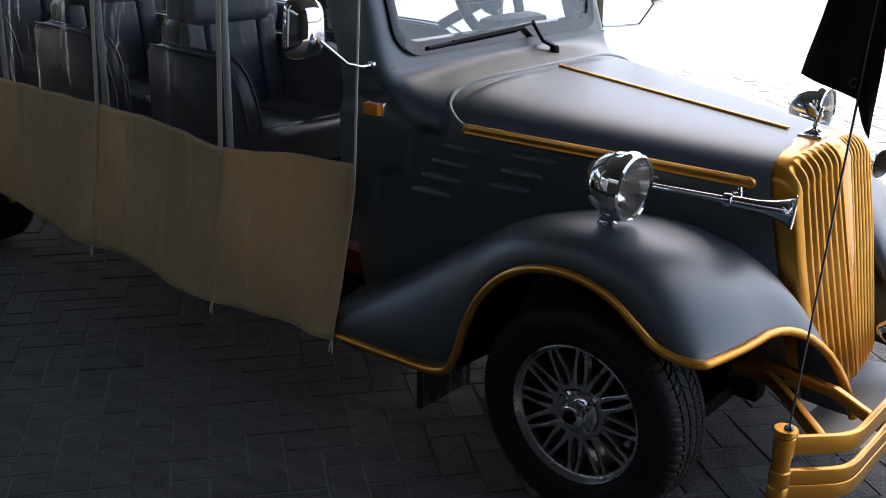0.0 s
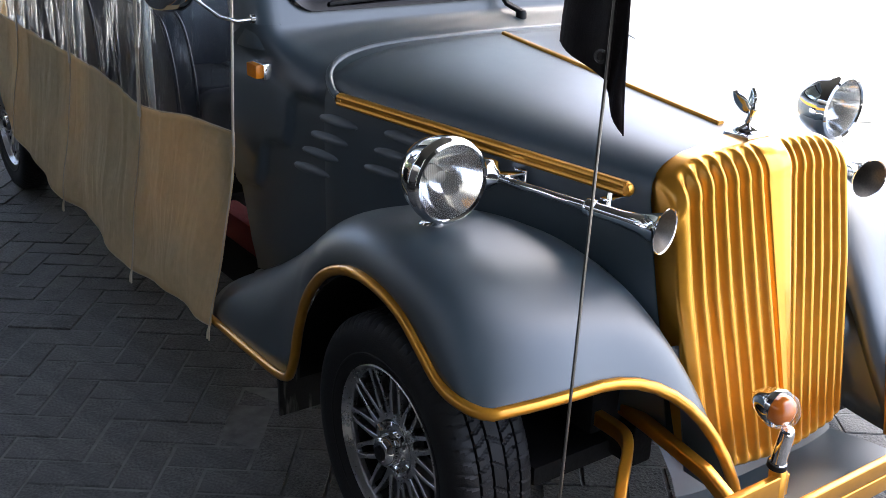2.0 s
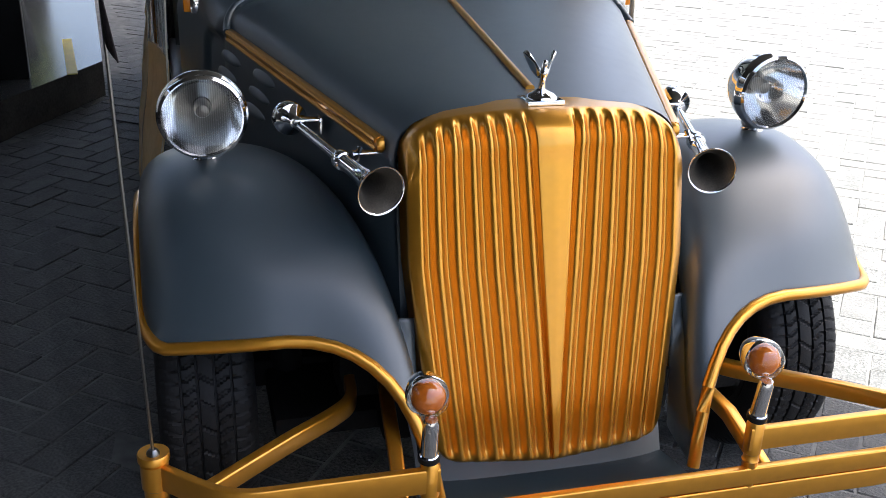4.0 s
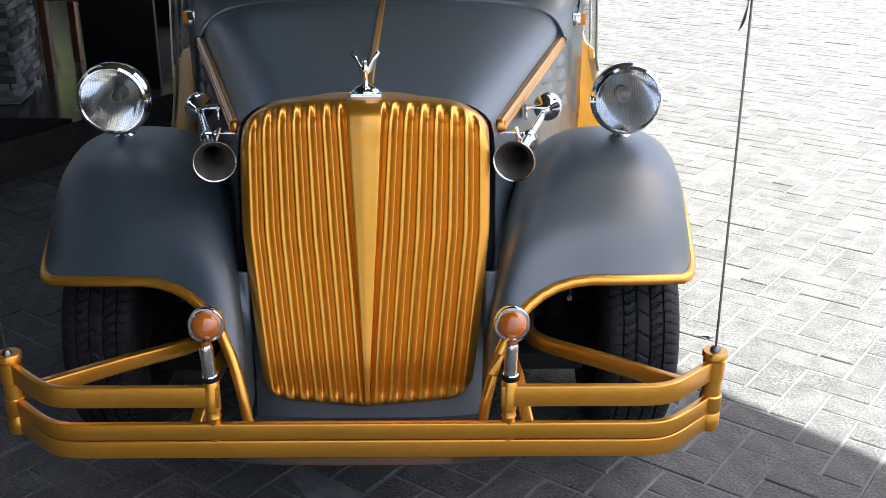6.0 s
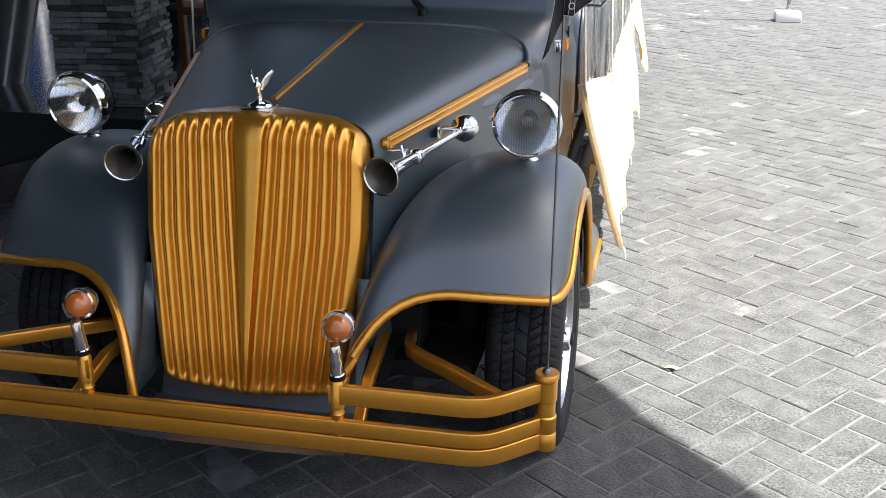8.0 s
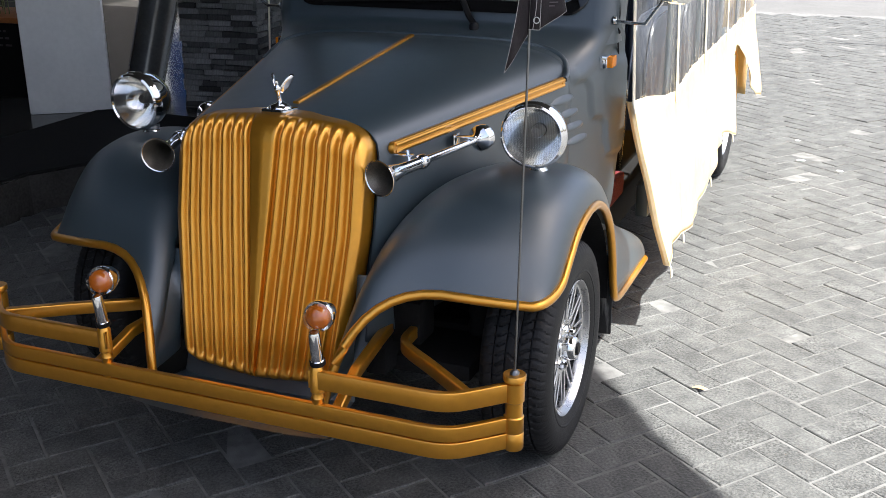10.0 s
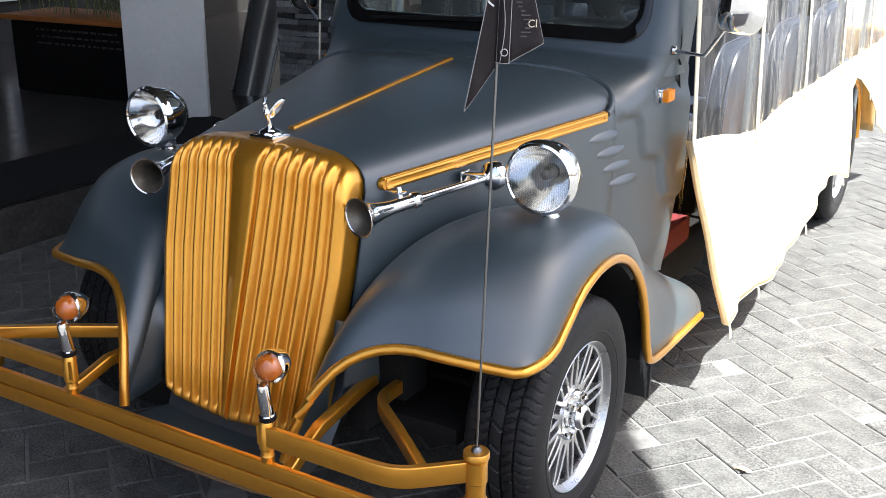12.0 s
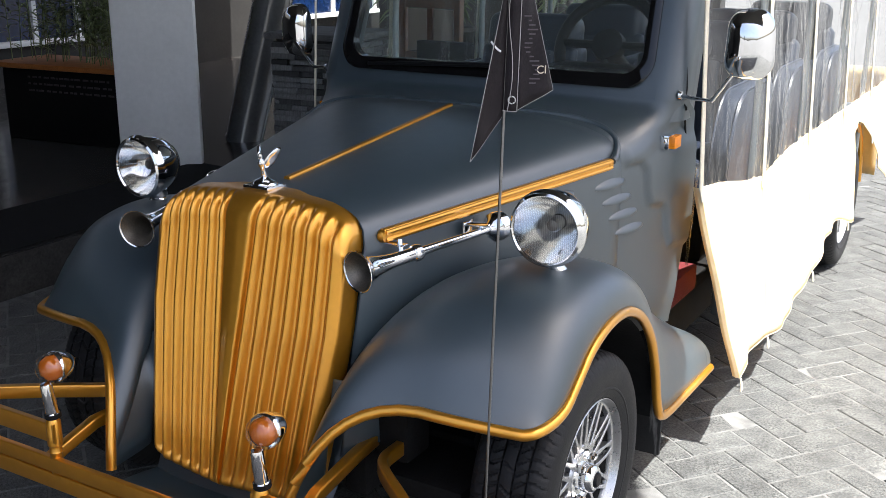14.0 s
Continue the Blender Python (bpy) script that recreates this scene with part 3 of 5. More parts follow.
def grille_point(col, side, b):
    """col: 0 at the middle strip's edge to NR at the last rib, beyond it the flank; b: 0 bottom to 1 top."""
    av = 0.018 + 0.165 * b
    hollow = 0.0
    if col < 0:
        a = av * (1 + col)
        hollow = 0.0118 * ease((col + 0.22) / 0.22)
    elif col <= NR:
        a = av + col / NR * (0.955 - av)
        hollow = 0.0165 * (1 - rib(col))
    else:
        a = 0.955 + 0.045 * min(1, col - NR)
    e = max(0, (a - 0.78) / 0.22)
    zt = 0.957 - 0.028 * a * a - 0.045 * (1 - math.sqrt(max(0, 1 - max(0, (a - 0.66) / 0.342) ** 2)))
    zb = 0.279 + 0.008 * a * a + 0.044 * (1 - math.sqrt(max(0, 1 - (e / 1.01) ** 2)))
    z1 = zt - ROLL
    if b <= ARC:
        z, turn = zb + (z1 - zb) * b / ARC, 0.0
    else:
        turn = radians(84) * (b - ARC) / (1 - ARC)
        z = z1 + ROLL * math.sin(turn)
    hollow *= (1 - ease((turn - radians(44)) / radians(38))) * ease((b - 0.010) / 0.055)
    hw = 0.226 + 0.046 * min(1, max(0.0, (z - 0.279) / 0.40)) ** 0.8 - 0.004 * max(0, (z - 0.75) / 0.2) ** 2
    y = -0.080 - 0.205 * (0.95 - min(z, z1)) + 0.026 * a + hollow * math.cos(turn) + ROLL * (1 - math.cos(turn))
    z -= hollow * math.sin(turn)
    y += 0.05 * max(0, (0.05 - b) / 0.05) ** 2
    x = hw * a
    if a > 0.88:
        y += 0.016 * ((a - 0.88) / 0.12) ** 2
    if col > NR + 1:
        y += 0.060 * (col - NR - 1)
        x += 0.003 * (col - NR - 1)
    return (side * x, y, z)


cols = [-1 + i / 5 for i in range(4)] + [-0.22 + 0.022 * i for i in range(10)] + [i / 20 for i in range(NR * 20 + 1)] + [NR + k for k in (0.25, 0.5, 0.75, 1.0, 1.15, 1.5, 2.0)]
bs = [i / 14 * 0.07 for i in range(14)] + [0.07 + 0.77 * i / 24 for i in range(24)] + [0.84 + 0.16 * i / 32 for i in range(33)]
rows = []
for b in bs:
    rows.append([grille_point(c, -1, b) for c in cols[::-1]] + [grille_point(c, 1, b) for c in cols[1:]])
rows.append([(x, 0.035 + 0.2 * max(0, y), z + 0.001) for x, y, z in rows[-1]])
grille = part("grille", skin(rows), GOLD, car, "gold ribbed radiator grille with a tapering middle strip", 75)

# apron round the grille, down to the bumper
rows = []
for i in range(19):
    z = 0.93 - 0.69 * i / 18
    out = []
    for j in range(21):
        a = -1 + j / 10
        w = 0.290 - 0.02 * ease((0.6 - z) / 0.35) - 0.10 * ease((z - 0.80) / 0.12) - 0.010 * ease((0.42 - z) / 0.14)
        y = 0.035 + lean(z) - 0.050 * ease((0.40 - z) / 0.16) + 0.02 * abs(a) ** 4 + 0.02
        out.append((a * w, y, z))
    rows.append(out)
for k in range(1, 7):
    rows.append([(x * (1 + 0.02 * k), y - 0.034 * k, 0.240 + 0.004 * k * (1 - k / 8)) for x, y, z in rows[18]])
part("front_apron", skin(rows), PAINT, car, "matte grey apron behind the grille")

# ---- front fenders ----
CREST = [(1.15, 0.37), (0.98, 0.455), (0.82, 0.555), (0.66, 0.665), (0.54, 0.735), (0.43, 0.775), (0.33, 0.793), (0.24, 0.797), (0.16, 0.787), (0.08, 0.765), (0.01, 0.727), (-0.066, 0.665), (-0.126, 0.572)]
EDGE = [(1.13, 0.272), (0.90, 0.277), (0.70, 0.289), (0.643, 0.345), (0.605, 0.46), (0.555, 0.56), (0.475, 0.64), (0.375, 0.684), (0.27, 0.690), (0.17, 0.665), (0.095, 0.616), (0.045, 0.581), (0.0, 0.561), (-0.042, 0.554)]
CORNER_X = 0.046
ROOT = [(0.60, 1.14, 0.36), (0.575, 0.95, 0.47), (0.545, 0.80, 0.56), (0.50, 0.65, 0.65), (0.455, 0.52, 0.695), (0.415, 0.38, 0.715), (0.375, 0.26, 0.715), (0.340, 0.12, 0.695), (0.315, 0.02, 0.655), (0.295, -0.06, 0.60), (0.280, -0.13, 0.53), (0.262, -0.20, 0.43), (0.252, -0.288, 0.305)]
NV = 60


def fender_row(s, v, crest, edge, root):
    C = Vector((0.60 - 0.10 * ease((v - 0.70) / 0.30), crest.x, crest.y))
    turn = max(0.0, (v - 0.84) / 0.16)
    E = Vector((0.754 - CORNER_X * (1 - math.sqrt(1 - min(1, turn) ** 2 * 0.98)), edge.x - 0.036 * turn ** 2, edge.y))
    R = Vector(root)
    drop = C.z - E.z
    q1 = bezier([R, R + Vector((0.03, 0.25 * (C.y - R.y), 0.72 * (C.z - R.z))), C + Vector((-0.62 * (C.x - R.x), 0.12 * (R.y - C.y), 0.0)), C], 10)
    q1[-1:] = []
    q2 = bezier([C, C + Vector((0.085, 0.12 * (E.y - C.y), -0.004)), E + Vector((0.004 - 0.05 * turn ** 2, 0.30 * (C.y - E.y), 0.80 * drop * (1 - 0.7 * turn ** 2))), E], 12)
    return [(s * p.x, p.y, p.z) for p in q1 + q2]


crest_s, edge_s, root_s = spline([(y, z, 0) for y, z in CREST], NV), spline([(y, z, 0) for y, z in EDGE], NV), spline(ROOT, NV)
for s in (-1, 1):
    rows = [fender_row(s, i / (NV - 1), crest_s[i], edge_s[i], root_s[i]) for i in range(NV)]
    fender = part("fender", skin(rows), PAINT, car, "matte dark grey swept front fender")
    thicken(fender, 0.007, -1.0)
    lip = [Vector(r[-1]) for r in rows] + [Vector(p) for p in rows[-1][::-1][1:]]
    bm = bmesh.new()
    tube(bm, [p + Vector((0, 0, -0.002)) for p in lip], 0.0125, 10, (0.3, 0.5, 1))
    part("fender_trim", bm, GOLD, fender, "gold bead along the fender edge")
    # painted panel from the fender's front lip across to the grille
    panel = []
    for p in rows[-1][:10]:
        P = Vector(p)
        G = Vector((s * 0.262, -0.020 - 0.205 * (0.95 - P.z), P.z + 0.01))
        panel.append([P.lerp(G, k / 7) + Vector((0, 0.030 * math.sin(math.pi * k / 7), 0)) for k in range(8)])
    thicken(part("nose_panel", skin(panel), PAINT, fender, "painted panel beside the grille"), 0.005, 0)
    # wheel-well liner and rear end of the fender
    bm = bmesh.new()
    rows2 = []
    for i in range(13):
        a = radians(118 * i / 12)
        rows2.append([(s * x, 0.262 + 0.385 * math.cos(a), 0.30 + 0.385 * math.sin(a)) for x in (0.34, 0.50, 0.735)])
    rings(bm, rows2, False, False)
    part("wheel_well", bm, DARK, fender, "dark wheel-well liner")
    bm = boxes(((s * 0.60, 0.80, 0.25), (0.24, 0.012, 0.27), 0.003))
    part("mud_flap", bm, MUDDY, fender, "black mud flap streaked with dried mud")

# chassis under the hood and floor of the cabin
part("chassis", boxes(((0, 0.45, 0.50), (0.44, 1.0, 0.30), 0.02)), DARK, car, "black underbody")
part("undertray", boxes(((0, 0.42, 0.29), (1.04, 0.80, 0.05), 0.015), ((0, 0.78, 0.43), (1.06, 0.03, 0.32), 0.01)), DARK, car, "black undertray between the front wheels")
part("axle", boxes(((0, 0.262, 0.30), (1.15, 0.06, 0.07), 0.02)), DARK, car, "black front axle")
for s in (-1, 1):
    part("chassis_rail", boxes(((s * 0.28, 0.9, 0.33), (0.06, 1.9, 0.10), 0.01)), DARK, car, "black chassis rail")
    part("rail_end", boxes(((s * 0.34, 0.05, 0.42), (0.10, 0.10, 0.12), 0.01)), DARK, car)
    bm = bmesh.new()
    lathe(bm, [(0.03, 0.30), (0.035, 0.34), (0.028, 0.36), (0.035, 0.38), (0.028, 0.40), (0.035, 0.42), (0.028, 0.44), (0.04, 0.47), (0.04, 0.60)], pose(s * 0.47, 0.24, 0), 16)
    part("coil_spring", bm, DARK, car, "dirty front suspension strut")
part("floor_pan", boxes(((0, 2.72, 0.40), (1.16, 2.95, 0.05), 0.01)), DARK, car)
part("battery_tray", boxes(((0, 2.07, 0.30), (1.12, 1.65, 0.16), 0.02)), DARK, car, "black tray under the floor")
for s in (-1, 1):
    part("step_carpet", boxes(((s * 0.57, 1.285, 0.450), (0.07, 0.30, 0.085), 0.012)), RED, car, "red carpet on the cabin step")
part("dashboard", boxes(((0, 1.215, 1.00), (1.10, 0.24, 0.18), 0.03), ((0.29, 1.25, 1.075), (0.30, 0.12, 0.13), 0.04)), BLACK, car, "black dashboard")
part("firewall", boxes(((0, 1.10, 0.66), (1.14, 0.03, 0.60), 0.01)), DARK, car)
for s in (-1, 1):
    part("sill", boxes(((s * 0.66, 2.36, 0.36), (0.05, 1.70, 0.13), 0.012)), PAINT, car, "grey body sill")
bm = bmesh.new()
ring_m = pose(0.285, 1.36, 1.185, 62)
tube(bm, [ring_m @ Vector((0.163 * math.cos(a), 0.163 * math.sin(a), 0)) for a in [math.tau * i / 36 for i in range(37)]], 0.019, 10, (0.1, 0.9, 0.4))
wheel_rim = part("steering_wheel", bm, BLACK, car, "black steering wheel")
bm = bmesh.new()
lathe(bm, [(0.0, -0.02), (0.055, -0.015), (0.05, 0.015), (0.0, 0.02)], ring_m, 20)
for a in (0.0, math.pi, -math.pi / 2):
    tube(bm, [ring_m @ Vector((0, 0, 0)), ring_m @ Vector((0.16 * math.cos(a), 0.16 * math.sin(a), 0))], 0.014, 8, (0.2, 0.3, 0.9))
tube(bm, [ring_m @ Vector((0, 0, 0)), ring_m @ Vector((0, 0, -0.25))], 0.02, 10, (1, 0, 0))
part("hub", bm, BLACK, wheel_rim)

rows = []
for i in range(13):
    f = i / 12
    rows.append([(0.640 - 0.012 * u + 0.006 * math.sin(9 * f + 7 * u), 1.195 + 0.085 * u * (1 - 0.75 * f) + 0.004 * math.sin(15 * f), 0.86 - 0.31 * f) for u in [k / 8 for k in range(9)]])
flap = part("clear_flap", skin(rows), PLASTIC, car, "creased clear vinyl flap beside the door opening")
flap.visible_shadow = False

# roof and posts
rows = []
for i in range(15):
    y = 1.29 + 3.10 * i / 14
    rows.append([(0.76 * math.sin(a), y, 1.86 + 0.11 * math.cos(a) ** 0.7) for a in [-math.pi / 2 + math.pi * k / 16 for k in range(17)]])
roof = thicken(part("roof", skin(rows), PAINT, car, "matte grey roof over the cabin"), 0.03)
for s in (-1, 1):
    for y in (1.64, 2.34, 3.05, 3.75):
        bm = bmesh.new()
        tube(bm, [(s * 0.70, y, 0.40), (s * 0.70, y, 1.2), (s * 0.665, y, 1.88)], 0.012, 10, (0, 1, 0))
        part("roof_post", bm, POST, car, "pale grey roof post")

# ---- seats ----
def seat(x, y):
    """A high-backed padded seat whose cushion begins at y."""
    base = part("seat", boxes(((x, y + 0.26, 0.52), (0.42, 0.40, 0.20), 0.02)), DARK, car, "navy vinyl passenger seat")
    bm = boxes(((x, y + 0.24, 0.705), (0.42, 0.48, 0.15), 0.055, None, 5))
    for k in (-0.105, 0.105):
        box(bm, (x + k, y + 0.25, 0.768), (0.19, 0.40, 0.035), 0.017, None, 3)
    part("cushion", bm, VINYL, base, "padded navy vinyl seat cushion")
    m = pose(x, y + 0.47, 0.74, -9)
    bm = boxes(((0, 0, 0.17), (0.43, 0.12, 0.40), 0.045, m, 4))
    for k in (-0.165, 0.0, 0.165):
        box(bm, (k, -0.055, 0.17), (0.085 if k else 0.235, 0.045, 0.36), 0.020, m, 3)
    part("backrest", bm, VINYL, base, "padded navy vinyl backrest")
    bm = boxes(((0, -0.012, 0.40), (0.39, 0.155, 0.165), 0.060, m, 5))
    part("headrest", bm, VINYL, base, "wide padded head roll")
    outline = [(y + 0.02, 0.60), (y + 0.035, 0.77), (y + 0.065, 0.88), (y + 0.115, 0.965), (y + 0.19, 1.005), (y + 0.30, 1.013), (y + 0.56, 1.015), (y + 0.585, 0.99), (y + 0.585, 0.60)]
    curve = [Vector((0, v.x, v.y)) for v in spline([(a, b, 0) for a, b in outline[:7]], 25)]
    for k in (-0.25, 0.25):
        full = curve + [Vector((0, a, b)) for a, b in outline[7:]]
        centre = sum(full, Vector()) / len(full)
        bm = bmesh.new()
        rings(bm, [[Vector((x + k + o, 0, 0)) + centre.lerp(p, g) for p in full] for o, g in ((-0.036, 0.955), (-0.024, 1.0), (0.024, 1.0), (0.036, 0.955))])
        arm = part("armrest", bm, VINYL, base, "solid navy vinyl armrest with a curved front", 50)
        bm = bmesh.new()
        for o in (-0.030, 0.030):
            tube(bm, [p + Vector((x + k + o, 0, 0.002)) for p in curve], 0.0045, 6, (1, 0, 0))
        part("piping", bm, VINYL, arm)


for y in (1.61, 2.37, 3.14):
    for x in (-0.335, 0.335):
        seat(x, y)

# ---- wheels ----
def tyre_mesh():
    """A road tyre: four grooves round it, slanting sipes in the ribs and square shoulder blocks."""
    bm = bmesh.new()
    n, pitch = 444, 6
    prof = [(0.187, -0.070, 0), (0.192, -0.082, 0), (0.206, -0.089, 0), (0.212, -0.0905, 0), (0.214, -0.0925, 0), (0.217, -0.0925, 0), (0.219, -0.0915, 0), (0.240, -0.096, 0), (0.262, -0.095, 0), (0.276, -0.090, 0), (0.2855, -0.084, 5), (0.2915, -0.0775, 5), (0.2960, -0.069, 5), (0.2978, -0.058, 5), (0.2982, -0.0510, 5)]
    grooves, ribs = (-0.0480, -0.0165, 0.0165, 0.0480), ((-0.0450, -0.0195), (-0.0135, 0.0135), (0.0195, 0.0450))
    for k, g in enumerate(grooves):
        prof += [(0.2905, g - 0.0022, 0), (0.2905, g + 0.0022, 0)]
        if k < 3:
            a, b = ribs[k]
            prof += [(0.2990 + 0.0012 * math.sin(math.pi * q / 4), a + (b - a) * q / 4, k + 1) for q in range(5)]
    prof += [(p, -x, 6 if q else 0) for p, x, q in prof[14::-1]]
    loops = []
    for rr, x, kind in prof:
        ring = []
        for i in range(n):
            rad = rr
            slant = {1: 2, 2: -3, 3: 2, 5: 1, 6: -1}.get(kind, 0) * x * 60
            if kind and (i + round(slant) + kind) % (pitch if kind > 3 else pitch + (0 if kind != 2 else 6)) == 0:
                rad -= 0.0036 if kind > 3 else 0.0062
            a = math.tau * i / n
            ring.append((x, rad * math.cos(a), rad * math.sin(a)))
        loops.append(ring)
    return rings(bm, loops, True, False)


TURN_X = Matrix.Rotation(radians(90), 4, "Y")


def barrel_mesh():
    bm = bmesh.new()
    return lathe(bm, [(0.186, -0.07), (0.178, -0.06), (0.160, -0.03), (0.158, 0.045), (0.166, 0.056)], TURN_X, 64, False)


def rim_mesh():
    """Flat-faced rim: twelve forked spokes between a bored centre plate and the outer ring."""
    bm = bmesh.new()
    lathe(bm, [(0.1745, 0.040), (0.1745, 0.060), (0.1755, 0.0625), (0.1785, 0.0640), (0.1805, 0.0660), (0.184, 0.078), (0.188, 0.0835), (0.190, 0.082), (0.189, 0.074), (0.186, 0.060), (0.184, 0.040)], TURN_X, 80, False)
    lathe(bm, [(0.078, 0.030), (0.078, 0.056), (0.076, 0.0585), (0.064, 0.0585), (0.062, 0.050), (0.0, 0.050)], TURN_X, 60, False)
    for k in range(12):
        a0 = math.tau * (k + 0.5) / 12
        for d in (-1, 1):
            rows = []
            for j in range(7):
                f = j / 6
                a, q = a0 + d * (0.052 + 0.152 * f ** 0.9), 0.070 + 0.1065 * f
                c = Vector((0.0588 + 0.0045 * f, q * math.cos(a), q * math.sin(a)))
                t = Vector((0, -math.sin(a), math.cos(a)))
                w = 0.0043 + 0.0040 * (1 - f) ** 3 + 0.0030 * max(0, f - 0.8) / 0.2
                rows.append([c + t * u + Vector((h, 0, 0)) for u, h in ((-w, -0.022), (w, -0.022), (w, -0.0012), (w - 0.0012, 0.0), (-w + 0.0012, 0.0), (-w, -0.0012))])
            rings(bm, rows)
    return bm


def cap_mesh():
    bm = bmesh.new()
    lathe(bm, [(0.036, 0.05), (0.035, 0.078), (0.031, 0.092), (0.026, 0.096), (0.020, 0.096), (0.019, 0.090), (0.0, 0.090)], TURN_X, 28)
    lathe(bm, [(0.062, 0.05), (0.060, 0.060), (0.048, 0.062), (0.044, 0.058), (0.0, 0.057)], TURN_X, 32)
    for k in range(4):
        a = math.tau * (k + 0.5) / 4
        lathe(bm, [(0.0105, 0.05), (0.0105, 0.072), (0.007, 0.080), (0.0, 0.081)], Matrix.Translation((0, 0.053 * math.cos(a), 0.053 * math.sin(a))) @ TURN_X, 6)
    return bm


def plug_mesh():
    bm = bmesh.new()
    return lathe(bm, [(0.0175, 0.085), (0.0175, 0.099), (0.015, 0.102), (0.0, 0.103)], TURN_X, 20)


def disc_mesh():
    bm = bmesh.new()
    return lathe(bm, [(0.13, -0.02), (0.13, 0.0), (0.06, 0.002), (0.0, 0.002)], TURN_X, 40)


wheel_kit = {}
for x, y, name in ((0.648, 0.262, "front"), (-0.648, 0.262, "front"), (0.655, 3.36, "rear"), (-0.655, 3.44, "rear")):
    m = pose(x, y, 0.30, 0, 0, 0 if x > 0 else 180)
    if not wheel_kit:
        w = part("wheel", tyre_mesh(), RUBBER, car, "treaded black road tyre", 25)
        kids = [part("rim", rim_mesh(), ALLOY, w, "silver alloy rim with forked spokes", 35), part("rim_barrel", barrel_mesh(), DARK, w, "dark inner barrel of the rim"), part("hub_cap", cap_mesh(), CHROME, w, "chrome hub cap and nuts"), part("hub_plug", plug_mesh(), BLACK, w, "black plug in the hub"), part("brake_disc", disc_mesh(), DARK, w)]
        wheel_kit = {"w": w, "kids": kids}
        w.matrix_basis = m
    else:
        w = share("wheel", wheel_kit["w"].data, car, m)
        tagged(w, "treaded black road tyre")
        for k in wheel_kit["kids"]:
            ob = share(k.name.split(".")[0], k.data, w, Matrix())
            if "label" in k:
                tagged(ob, k["label"])

# ---- bumper ----
def pole_point(s, z):
    """A point of the slightly leaning flag pole at height z."""
    f = (z - 0.477) / 0.8
    return Vector((0.742 + 0.006 * f, -0.290 + 0.034 * f, z)) if s > 0 else Vector((-0.742 - 0.008 * f, -0.296 - 0.040 * f, z))


def bumper_path(x0, x1, n, out=0.0):
    """Along the bumper bar: straight in the middle and swept back at the ends."""
    bend = spline([(0.50, -0.402, 0), (0.585, -0.4015, 0), (0.628, -0.391, 0), (0.665, -0.364, 0), (0.742, -0.290, 0)], 40)
    pts = []
    for i in range(n):
        x = x0 + (x1 - x0) * i / (n - 1)
        y = -0.402
        for p, q in zip(bend, bend[1:]):
            if p.x <= abs(x) <= q.x:
                y = p.y + (q.y - p.y) * (abs(x) - p.x) / (q.x - p.x)
        pts.append(Vector((x, y - out, 0)))
    return pts


